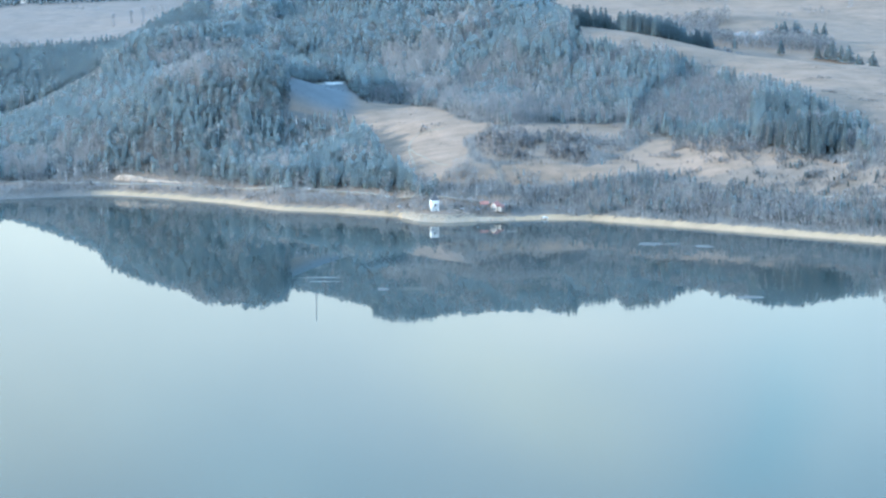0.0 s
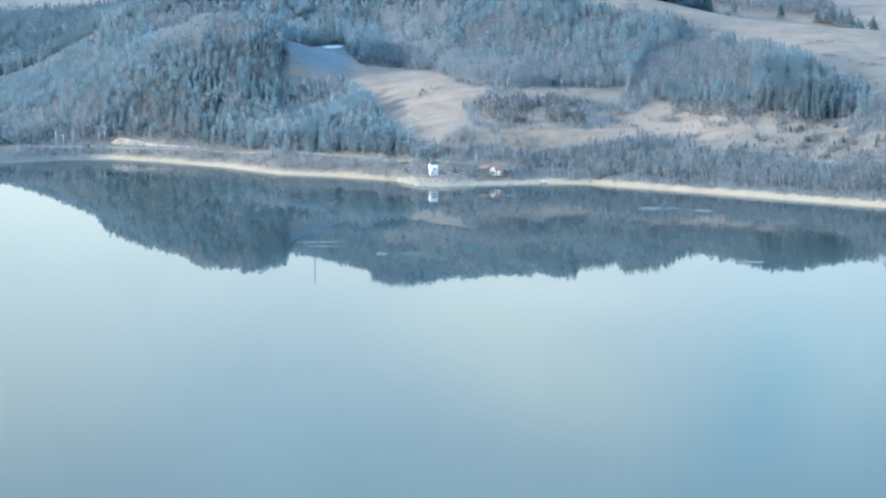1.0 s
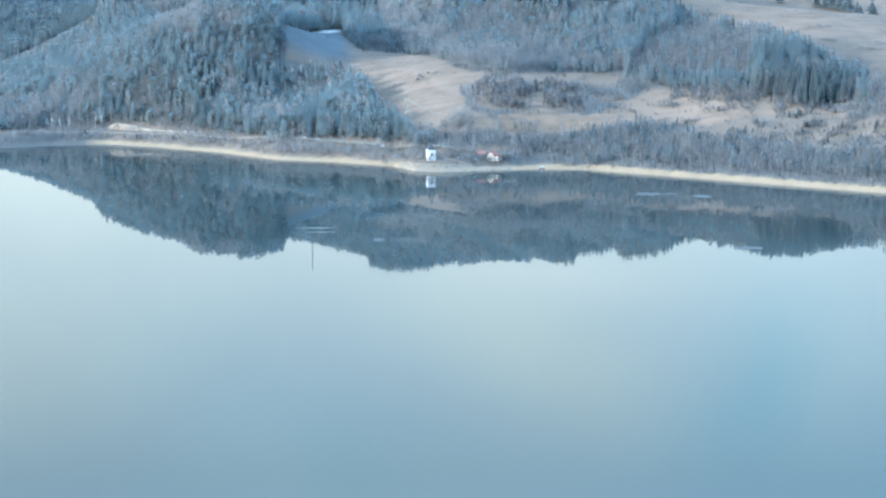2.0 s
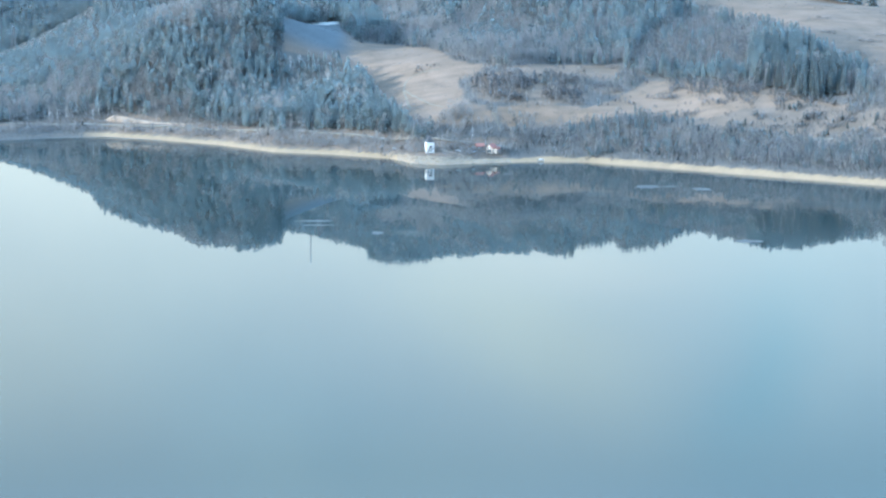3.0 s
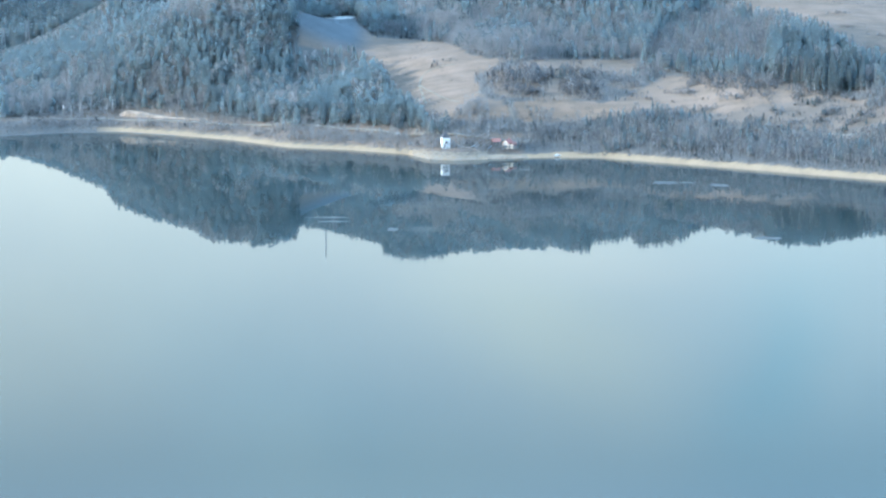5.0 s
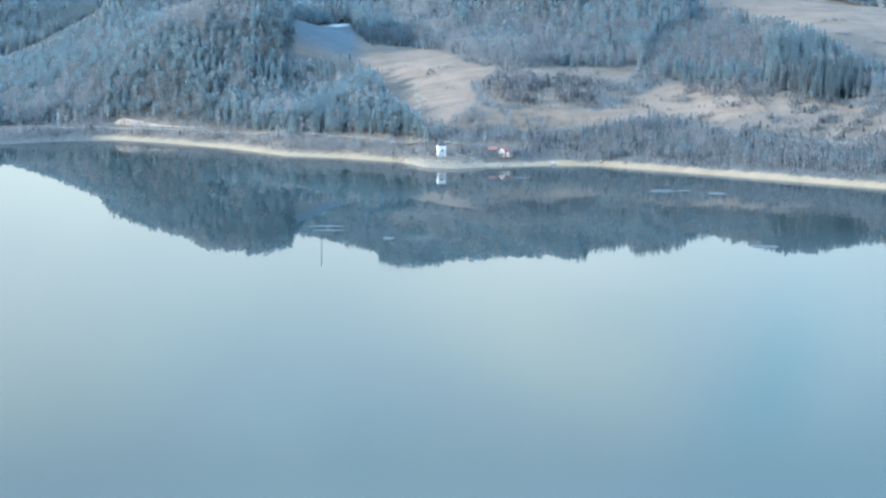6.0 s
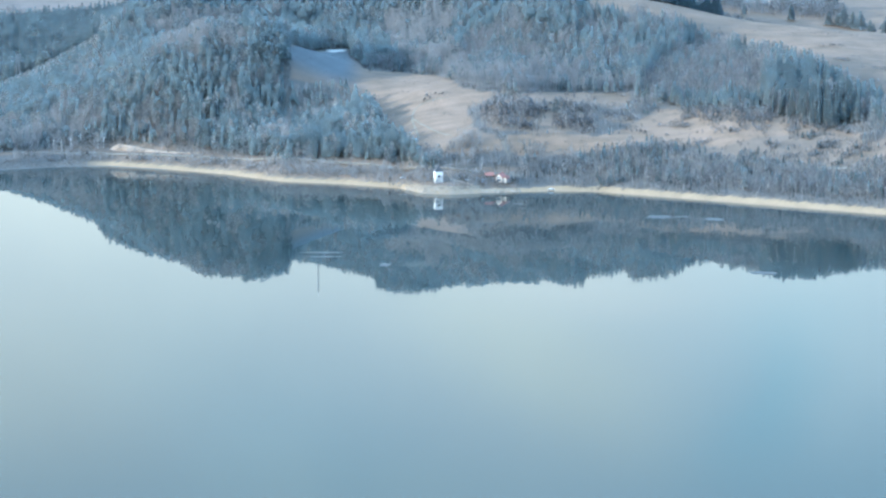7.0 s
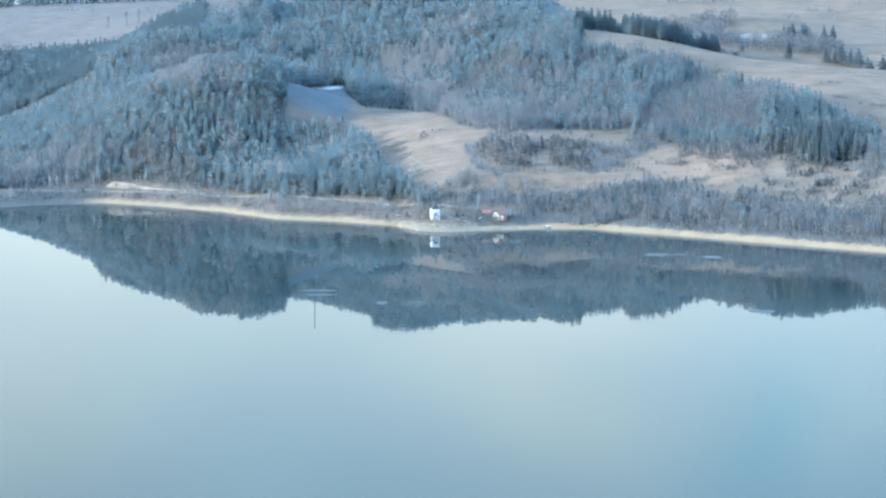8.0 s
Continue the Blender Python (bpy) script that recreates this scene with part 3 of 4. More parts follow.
spruce_tint = np.clip(0.5 - 0.35 * shaded_ridge - 0.2 * inside(SPRUCE_CLUMP, fx, fy) + 0.35 * small + rng.normal(0, 0.08, fx.size), 0, 1)
birchy = is_bare & (rng.random(fx.size) < np.where(paleness > 0.58, 0.6, 0.2))
single = (inside(SPRUCE_CLUMP, fx, fy) & (fy < 3152)) | ((fx > 62) & (fx < 400) & (fs < 43))      # these stand as trees of their own
rows = np.stack([fx, fy, spruce_h * vigour, spruce_tint], 1)
SINGLE_SPRUCES = rows[~is_bare & single]
SINGLE_BARES = np.stack([fx, fy, bare_h * vigour], 1)[is_bare & single]
piny = ~is_bare & (rng.random(fx.size) < np.clip(0.6 + 0.6 * patchy(fx, fy, 50, 9.3) + 0.35 * inside(FRONT_CONIFERS, fx, fy), 0.12, 0.92)) & ~shaded_ridge & (fx < 110)
plant("pine_forest", PINES, (rows * (1, 1, 0.9, 1))[piny & ~single], [MAT_NEEDLE, MAT_BARK], "round-crowned dark pines mixed through the hillside forest", "forest", 1.35)
plant("spruce_forest", SPRUCES, rows[~is_bare & ~single & ~piny], [MAT_NEEDLE, MAT_BARK], "dense dark green spruce forest covering the hillside", "forest", 1.12)
rows = np.stack([fx, fy, bare_h * vigour, bare_tint], 1)
plant("bare_woodland", BARES, rows[is_bare & ~birchy & ~single], [MAT_TWIG, MAT_BARK], "leafless grey-brown broadleaf trees among the spruces", "woodland")
rows = np.stack([fx, fy, bare_h * vigour * 1.12, np.clip(bare_tint + 0.15, 0, 1)], 1)
plant("birch_woodland", BIRCHES, rows[birchy & ~single], [MAT_TWIG, MAT_BARK], "slender leafless birches with pale stems on the slope", "woodland")

# undergrowth and bushes
bx, by = jittered(-470, 560, 2850, 3570, 3.9)
bs = inland(bx, by)
clump = patchy(bx, by, 16, 5.2) + 0.5 * patchy(bx, by, 45, 1.4)
thick = np.full(bx.size, -1.0)
thick = np.where((bx > 55) & (bs > 13) & (bs < 50), 0.95, thick)
thick = np.where((bx < 60) & (bs > 15) & (bs < 58), 0.72, thick)
thick = np.where((bx < -15) & (bs >= 58) & (bs < 80) & ~inside(CLEARING, bx, by), 0.75, thick)
for patch, amount in ((MEADOW, -0.12), (BRUSHY, 0.58), (SCRUB, 0.6), (SHORE_SCRUB, 0.8), (SHORE_WOOD, 0.85), (BUSH_BELT, 0.9), (UPPER_SCRUB, 0.35), (MID_SCRUB, 0.12), (MEADOW_SCRUB, 0.6),
                      (PALE_BRUSH, 0.5), (THICKET, 0.6), (BELOW_CLEARING, 0.6)):
    thick = np.where(inside(patch, bx, by), amount, thick)
thick = np.where(inside(CLEARING, bx, by - 10) & ~open_land(bx, by), 0.8, thick)
keep = (rng.random(bx.size) < np.clip(thick + np.where(inside(MEADOW, bx, by) | inside(SCRUB, bx, by), 2.0, 1.3) * clump, 0, 0.92)) & (thick > -0.9)
tall = np.where(inside(SCRUB, bx, by), 1.5 + 0.9 * np.clip(clump, -0.5, 1), np.where(inside(PALE_BRUSH, bx, by), 1.7, np.where(inside(SHORE_SCRUB, bx, by), 1.5, np.where(inside(BUSH_BELT, bx, by), 1.6, np.where((bx < 60) & (bs < 80), 1.35, 1.0)))))
keep &= np.abs(by - np.interp(bx, [-403, -311, -221, -157, -66, -21, 60], [3271, 3278, 3236, 3184, 3127, 3079, 3064])) > 5
rows = np.stack([bx, by, rng.uniform(1.6, 4.6, bx.size) * tall, np.clip(0.1 - 0.08 * inside(SCRUB, bx, by) + 0.4 * inside(PALE_BRUSH, bx, by) + 0.25 * ((bx < 62) & (bs < 58)) + 0.1 * inside(SHORE_SCRUB, bx, by) + 0.2 * clump + rng.normal(0, 0.1, bx.size), 0, 1)], 1)
treelet = keep & (rng.random(bx.size) < np.where(inside(SCRUB, bx, by), 0.22, np.where(inside(PALE_BRUSH, bx, by) | (bx < 60) & (bs < 58), 0.3, np.where(inside(MEADOW, bx, by) | inside(BRUSHY, bx, by), 0.0, 0.16))))
small_trees = rows[treelet] * (1, 1, 1.7, 1) + (0, 0, 1.0, 0.08)
plant("young_trees", BARES, small_trees, [MAT_TWIG, MAT_BARK], "young leafless trees growing up through the scrub", "trees", 1.3)
dark = keep & (rng.random(bx.size) < np.where(inside(BRUSHY, bx, by), 0.45, np.where(inside(MEADOW, bx, by) | ((bx > 55) & (bs < 52)), 0.25, 0.0)))
plant("juniper_scrub", PINES, rows[dark] * (1, 1, 1.1, 1), [MAT_NEEDLE, MAT_BARK], "low dark evergreen bushes dotted over rough pasture", "bushes", 1.2)
mass = keep & ~treelet & ~dark & (rng.random(bx.size) < np.where(inside(SCRUB, bx, by), 0.5, np.where(inside(MEADOW, bx, by) | inside(BRUSHY, bx, by) | inside(MID_SCRUB, bx, by) | inside(BUSH_BELT, bx, by) | inside(UPPER_SCRUB, bx, by), 0.35, 0.12)))
plant("dense_scrub", PINES, rows[mass] * (1, 1, 1.05, 0.8), [MAT_TWIG, MAT_BARK], "dense rounded thickets of leafless scrub on the meadow", "bushes", 1.9)
keep &= ~treelet & ~dark & ~mass
plant("scrub", BUSHES, rows[keep], [MAT_TWIG, MAT_BARK], "leafless grey-brown bushes along the shore and meadows", "bushes")

cx, cy = jittered(-480, -312, 3565, 3700, 3.6)
k = inside(POWER_CUT, cx, cy) & (rng.random(cx.size) < 0.75)
plant("cut_scrub", BUSHES, np.stack([cx, cy, rng.uniform(1.5, 4.0, cx.size), rng.uniform(0.3, 0.75, cx.size)], 1)[k], [MAT_TWIG, MAT_BARK], "low brown regrowth in the cutting under the power line", "bushes")

# coarse tussocks and briars in the open grass
tx, ty = jittered(-150, 480, 2950, 3560, 5.2)
tuft = patchy(tx, ty, 24, 2.2) + 0.7 * patchy(tx, ty * 2.5, 60, 6.6)
k = open_land(tx, ty) & (rng.random(tx.size) < np.clip(0.06 + 0.75 * tuft, 0.02, 0.7))
plant("tussocks", BUSHES, np.stack([tx, ty, rng.uniform(0.5, 1.5, tx.size), rng.uniform(0.05, 0.5, tx.size)], 1)[k], [MAT_TWIG, MAT_BARK], "coarse tussocks and briars in dry pasture", "grass", 1.3)

# a belt of broad pines between the road and the clearing
px, py = jittered(-190, -30, 3080, 3215, 5.6)
behind = py - np.interp(px, [-221, -157, -111, -66, -21, 8], [3236, 3184, 3155, 3127, 3079, 3066])
k = (behind > 7) & (behind < 34) & ~inside(CLEARING, px, py) & (rng.random(px.size) < np.clip((px + 230) / 150, 0.2, 0.85))
plant("pine_belt", PINES, np.stack([px, py, rng.uniform(8, 14, px.size), rng.uniform(0.1, 0.5, px.size)], 1)[k], [MAT_NEEDLE, MAT_BARK], "belt of dark broad pines above the lakeside road", "woodland", 1.6)


# ---- helpers for things ----
def part(name, bm, material, parent, label=""):
    """Link a bmesh as one mesh object under a thing or a part."""
    me = bpy.data.meshes.new(name)
    bm.normal_update()
    bm.to_mesh(me)
    bm.free()
    me.materials.append(material)
    ob = new(name, me)
    ob.parent = parent
    if label:
        ob["label"] = label
    return ob


def box(x0, x1, y0, y1, z0, z1, bm=None, taper=0.0):
    bm = bm or bmesh.new()
    t = taper
    v = [bm.verts.new(p) for p in ((x0, y0, z0), (x1, y0, z0), (x1, y1, z0), (x0, y1, z0), (x0 + t, y0 + t, z1), (x1 - t, y0 + t, z1), (x1 - t, y1 - t, z1), (x0 + t, y1 - t, z1))]
    for f in ((0, 3, 2, 1), (4, 5, 6, 7), (0, 1, 5, 4), (1, 2, 6, 5), (2, 3, 7, 6), (3, 0, 4, 7)):
        bm.faces.new([v[i] for i in f])
    return bm


def rod(p, q, r, sides=6, bm=None, r2=None):
    """A round bar from p to q."""
    bm = bm or bmesh.new()
    p, q = Vector(p), Vector(q)
    m = Matrix.Translation((p + q) / 2) @ (q - p).to_track_quat("Z", "Y").to_matrix().to_4x4()
    bmesh.ops.create_cone(bm, cap_ends=True, segments=sides, radius1=r, radius2=r if r2 is None else r2, depth=(q - p).length, matrix=m)
    return bm


def gable(w, d, eave, ridge, over=0.5, thick=0.25):
    """A gabled roof with thickness, its ridge along x."""
    bm = bmesh.new()
    for s in (-1, 1):
        drop = (ridge - eave) / (d / 2)
        y0, z0 = s * (d / 2 + over), eave - over * drop
        q = [(-w / 2 - over, 0, ridge), (w / 2 + over, 0, ridge), (w / 2 + over, y0, z0), (-w / 2 - over, y0, z0)]
        lo = [bm.verts.new(p) for p in q]
        hi = [bm.verts.new((a, b, c + thick)) for a, b, c in q]
        bm.faces.new(lo)
        bm.faces.new(hi[::-1])
        for i in range(4):
            bm.faces.new((lo[i], lo[(i + 1) % 4], hi[(i + 1) % 4], hi[i]))
    bmesh.ops.recalc_face_normals(bm, faces=bm.faces)
    return bm


def gabled_wall(w, d, eave, ridge):
    """The walls of a house up to its gables."""
    bm = bmesh.new()
    rings = []
    for x in (-w / 2, w / 2):
        rings.append([bm.verts.new(p) for p in ((x, -d / 2, -1.2), (x, d / 2, -1.2), (x, d / 2, eave), (x, 0, ridge), (x, -d / 2, eave))])
    bm.faces.new(rings[0][::-1])
    bm.faces.new(rings[1])
    for i in range(5):
        j = (i + 1) % 5
        bm.faces.new((rings[0][i], rings[0][j], rings[1][j], rings[1][i]))
    bmesh.ops.recalc_face_normals(bm, faces=bm.faces)
    return bm


def level(x, y):
    return float(ground_height(x, y)[0])


def thing(name, x, y, turn, label, category, group="", z=None):
    ob = new(name)
    ob.matrix_world = pose(x, y, level(x, y) if z is None else z, 0, 0, turn)
    return tagged(ob, label, category, group)


MAT_LIME = mottled("limewash", (0.44, 0.40, 0.335), (0.52, 0.475, 0.405), 0.6, bump=0.02)
MAT_SHINGLE = mottled("dark_shingle", (0.03, 0.027, 0.025), (0.055, 0.05, 0.045), 1.5, bump=0.03)
MAT_DARK = mottled("dark_opening", (0.02, 0.02, 0.022), (0.035, 0.035, 0.04), 2.0)
MAT_CREAM = mottled("cream_plaster", (0.24, 0.2, 0.15), (0.34, 0.29, 0.225), 0.5, bump=0.01)
MAT_AGED = mottled("aged_plaster", (0.2, 0.18, 0.15), (0.3, 0.27, 0.23), 0.5)
MAT_TILE = mottled("red_roof_tile", (0.16, 0.07, 0.046), (0.235, 0.108, 0.072), 1.2, bump=0.03)
MAT_SLATE = mottled("grey_roofing", (0.13, 0.12, 0.105), (0.21, 0.195, 0.17), 1.0, 0.9)
MAT_GLASS = mottled("dark_glass", (0.03, 0.04, 0.05), (0.06, 0.07, 0.08), 0.5, 0.08, 0.6)
MAT_PLANK = mottled("weathered_planks", (0.10, 0.075, 0.05), (0.22, 0.17, 0.12), 1.4, bump=0.02, stretch=(1, 1, 0.2))
MAT_ROCK = mottled("pale_rubble", (0.12, 0.094, 0.062), (0.23, 0.183, 0.125), 0.7, bump=0.1)
MAT_ROAD = mottled("pale_asphalt", (0.095, 0.078, 0.055), (0.14, 0.118, 0.085), 0.3, bump=0.01)
MAT_EARTH = mottled("sandy_earth", (0.125, 0.09, 0.057), (0.205, 0.152, 0.1), 0.25, bump=0.2)
MAT_TRACK = mottled("worn_grass", (0.085, 0.064, 0.038), (0.13, 0.1, 0.06), 0.4)
MAT_SNOW = mottled("old_snow", (0.25, 0.215, 0.165), (0.35, 0.305, 0.245), 0.3, 0.7, bump=0.05)
MAT_ICE = mottled("thin_ice", (0.045, 0.04, 0.03), (0.08, 0.071, 0.055), 0.05, 0.8, 0.1)
MAT_STEEL = mottled("galvanised_steel", (0.13, 0.12, 0.105), (0.2, 0.185, 0.165), 1.0, 0.6, 0.3, 0.2)
MAT_WHITE = mottled("white_paint", (0.36, 0.345, 0.31), (0.46, 0.44, 0.4), 0.8, 0.4, 0.5)
MAT_GREYCAR = mottled("grey_car_paint", (0.2, 0.21, 0.23), (0.3, 0.31, 0.33), 0.8, 0.3, 0.5)
MAT_RUBBER = mottled("tyre_rubber", (0.015, 0.015, 0.015), (0.03, 0.03, 0.03), 5.0)


# ---- the white tower on the point ----
def white_tower():
    t = thing("tower", -7.2, 3041, 11, "square white limewashed tower with a dark pyramid roof", "tower")
    part("wall", box(-3.35, 3.35, -3.35, 3.35, -0.8, 8.8), MAT_LIME, t)
    part("cornice", box(-3.5, 3.5, -3.5, 3.5, 8.45, 8.8), MAT_LIME, t)
    bm = bmesh.new()
    bmesh.ops.create_cone(bm, cap_ends=True, segments=4, radius1=5.2, radius2=0.15, depth=5.2, matrix=Matrix.Translation((0, 0, 11.4)) @ Matrix.Rotation(radians(45), 4, "Z"))
    part("roof", bm, MAT_SHINGLE, t, "dark shingled pyramid roof")
    part("finial", rod((0, 0, 13.8), (0, 0, 15.0), 0.1), MAT_DARK, t)
    bm = bmesh.new()
    bmesh.ops.create_cone(bm, cap_ends=True, segments=14, radius1=1.0, radius2=1.0, depth=0.3, matrix=Matrix.Translation((0.1, -3.4, 4.9)) @ Matrix.Rotation(radians(90), 4, "X"))
    w = part("window", bm, MAT_DARK, t, "small dark round window")
    bm = bmesh.new()
    bmesh.ops.create_cone(bm, cap_ends=False, segments=14, radius1=1.2, radius2=1.2, depth=0.4, matrix=Matrix.Translation((0.1, -3.45, 4.9)) @ Matrix.Rotation(radians(90), 4, "X"))
    part("surround", bm, MAT_LIME, w)
    part("door", box(-3.45, -3.3, -0.7, 0.7, 0, 2.3), MAT_PLANK, t)
    return t


white_tower()


# ---- houses ----
def house(x, y, turn, w, d, eave, ridge, wall, roof, label, windows=3, group="", chimney=True, z=None):
    h = thing("house", x, y, turn, label, "house", group, z)
    part("wall", gabled_wall(w, d, eave, ridge), wall, h)
    part("roof", gable(w, d, eave, ridge), roof, h)
    for i in range(windows):
        cx = -w / 2 + w * (i + 0.5) / windows
        o = part("window", box(cx - 0.55, cx + 0.55, -d / 2 - 0.03, -d / 2 + 0.05, 1.0, 2.4), MAT_GLASS, h)
        part("frame", box(cx - 0.68, cx + 0.68, -d / 2 - 0.015, -d / 2 + 0.05, 0.86, 2.54), MAT_WHITE, o)
    for s in (-1, 1):
        o = part("window", box(s * w / 2 - 0.05, s * w / 2 + 0.05, -0.5, 0.5, eave - 0.3, eave + 1.0), MAT_GLASS, h)
        part("sill", box(s * w / 2 - 0.1, s * w / 2 + 0.1, -0.6, 0.6, eave - 0.4, eave - 0.3), MAT_WHITE, o)
    part("door", box(-w / 2 - 0.06, -w / 2 + 0.05, -d / 2 + 0.6, -d / 2 + 1.6, 0, 2.05), MAT_PLANK, h)
    if chimney:
        part("chimney", box(w * 0.15, w * 0.15 + 0.7, -0.35, 0.35, eave, ridge + 1.1), MAT_TILE, h)
    return h


def lake_house():
    """The cottage by the point: a gable towards the lake and a lower wing."""
    h = house(45, 3049, 58, 7.8, 6.2, 3.5, 6.5, MAT_CREAM, MAT_TILE, "cream plastered lake house with a red tiled roof", 3)
    part("wing", box(-2.8, 2.8, -6.8, -3.1, -1, 2.8), MAT_CREAM, h)
    bm = gable(5.8, 4.0, 2.8, 4.7)
    bmesh.ops.translate(bm, verts=bm.verts, vec=(0, -4.95, 0))
    part("wing_roof", bm, MAT_TILE, h, "low red tiled roof")
    o = part("terrace_window", box(-3.98, -3.85, -2.0, 2.0, 0.3, 2.2), MAT_GLASS, h)
    part("mullion", box(-4.04, -3.95, -0.08, 0.08, 0.3, 2.2), MAT_WHITE, o)
    for y in (-1.3, 1.3):
        part("upper_window", box(-3.98, -3.85, y - 0.45, y + 0.45, 2.9, 3.9), MAT_GLASS, h)
    part("balcony", box(-5.0, -3.92, -2.8, 2.8, 2.4, 2.6), MAT_PLANK, h)
    return h


lake_house()
house(35, 3056, 10, 6.5, 5.0, 2.6, 4.6, MAT_PLANK, MAT_TILE, "small brown wooden cabin with a red roof", 2, chimney=False)
house(52.5, 3053, 85, 5.0, 4.0, 2.3, 3.6, MAT_PLANK, MAT_SLATE, "low dark shed beside the lake house", 1, chimney=False)


# ---- rubble on the point, road, banks ----
def rubble(name, rows, mat, label):
    """Loose stones as one heap: rows of x, y, size."""
    V, F, base = [], [], 0
    ico = bmesh.new()
    bmesh.ops.create_icosphere(ico, subdivisions=1, radius=1.0)
    ico.verts.ensure_lookup_table()
    v0 = np.array([v.co[:] for v in ico.verts])
    f0 = np.array([[v.index for v in f.verts] for f in ico.faces])
    ico.free()
    z = ground_height([r[0] for r in rows], [r[1] for r in rows])
    for (x, y, s), h in zip(rows, z):
        k = v0 * rng.uniform(0.6, 1.25, (len(v0), 1)) * (s * rng.uniform(0.8, 1.3), s * rng.uniform(0.8, 1.2), s * rng.uniform(0.5, 0.8))
        V.append(k + (x, y, h + 0.1 * s))
        F.append(f0 + base)
        base += len(v0)
    return tagged(new(name, mesh_from(name, np.concatenate(V), np.concatenate(F), [mat])), label, "rubble", kind="stuff")


rx, ry = jittered(-34, 60, 2990, 3062, 1.25)
rs = inland(rx, ry)
ok = (rs > 0.5) & (rs < np.where(rx < 28, 20, 11)) & (rng.random(rx.size) < 0.8)
rubble("rubble", np.stack([rx, ry, rng.uniform(0.45, 1.05, rx.size)], 1)[ok], MAT_ROCK, "pale broken stone facing round the point")
rx, ry = jittered(-470, -318, 3190, 3262, 1.5)
rs = inland(rx, ry)
ok = (rs > 0.5) & (rs < 24) & (rng.random(rx.size) < 0.75)
MAT_GREYROCK = mottled("grey_rubble", (0.05, 0.046, 0.038), (0.12, 0.108, 0.09), 0.7, bump=0.1)
rubble("rubble", np.stack([rx, ry, rng.uniform(0.45, 1.0, rx.size)], 1)[ok], MAT_GREYROCK, "grey stone facing of the western embankment")


def ribbon(name, line, width, mat, label, category, lift=0.12, kind="structure", step=3.0, wander=0.0, draped=False):
    """A strip that follows the ground along a line of the plan."""
    pts = []
    for (x0, y0), (x1, y1) in zip(line, line[1:]):
        n = max(1, int(math.hypot(x1 - x0, y1 - y0) / step))
        pts += [(x0 + (x1 - x0) * i / n, y0 + (y1 - y0) * i / n) for i in range(n)]
    pts.append(line[-1])
    pts = np.array(pts, float)
    for _ in range(6):
        pts[1:-1] = (pts[:-2] + 2 * pts[1:-1] + pts[2:]) / 4
    d = np.gradient(pts, axis=0)
    side = np.stack([-d[:, 1], d[:, 0]], 1) / np.hypot(d[:, 0], d[:, 1])[:, None]
    half = width / 2 * (1 + wander * rng.normal(0, 1, (len(pts), 1)))
    a, b = pts + side * half, pts - side * half
    za, zb = ground_height(a[:, 0], a[:, 1]), ground_height(b[:, 0], b[:, 1])
    top = np.maximum(za, zb) + lift
    for _ in range(12):
        top[1:-1] = np.maximum((top[:-2] + 2 * top[1:-1] + top[2:]) / 4, np.maximum(za, zb)[1:-1] + 0.05)
    ta, tb = (za + lift, zb + lift) if draped else (top, top)
    V = np.concatenate([np.c_[a, ta], np.c_[b, tb], np.c_[a, ta - 1.2], np.c_[b, tb - 1.2]])
    n, i = len(pts), np.arange(len(pts) - 1)
    F = np.concatenate([np.stack([i, i + 1, n + i + 1, n + i], 1), np.stack([2 * n + i, 2 * n + i + 1, i + 1, i], 1), np.stack([n + i, n + i + 1, 3 * n + i + 1, 3 * n + i], 1)])
    return tagged(new(name, mesh_from(name, V, F, [mat])), label, category, kind=kind)


ROAD = [(-470, 3262), (-403, 3271), (-358, 3277), (-311, 3278), (-274, 3264), (-221, 3236), (-157, 3184), (-111, 3155), (-66, 3127), (-21, 3079), (8, 3066), (60, 3064)]
ribbon("road", ROAD, 5.0, MAT_ROAD, "pale asphalt lakeside road below the woods", "road", 0.15)
ribbon("path", [(-2, 3050), (8, 3043), (17, 3037), (24, 3033)], 2.6, MAT_EARTH, "pale gravel path sloping down to the point", "path", 0.2, draped=True)
ribbon("road", [(196, 3064), (247, 3040), (292, 3019), (336, 2984), (363, 2944), (420, 2900)], 3.4, MAT_ROAD, "pale farm road above the shore wood", "road", 0.3, draped=True)
for line in ([(-24, 3152), (-27, 3180), (-31, 3215), (-29, 3246), (-18, 3261), (1, 3256)], [(-30, 3215), (-22, 3190), (-8, 3160), (4, 3140)], [(45, 3136), (48, 3115), (53, 3090)]):
    ribbon("field_track", line, 1.6, MAT_TRACK, "faint wheel track worn into the dry grass", "track", 0.12, wander=0.2, draped=True)


def cut_bank():
    """A bare sandy bank beside the road, high at its western end."""
    n, V = 46, []
    for i in range(n):
        q = i / (n - 1)
        x, y = -304 + 84 * q, 3287 - 46 * q
        h = (5.2 * math.sin(min(1, q * 9) * math.pi / 2) * (1 - 0.78 * ease(0.08, 0.6, q)) + 0.4) * (1 + 0.12 * noise.noise((q * 30, 0, 0)))
        z = level(x, y)
        for dx, k in ((0, -0.3), (1.2, 0.35), (2.2, 0.75), (3.6, 1.0), (8, 0.9), (12, -0.3)):
            j = noise.noise((q * 40, dx * 2.0, 2.0)) * 0.7
            V.append((x + 0.45 * dx + j * 0.5, y + 0.85 * dx + j, z + h * k))
    me = mesh_from("cut_bank", V, grid_faces(6, n), [MAT_EARTH])
    return tagged(new("cut_bank", me), "bare sandy cut bank beside the lakeside road", "bank", kind="structure")


cut_bank()


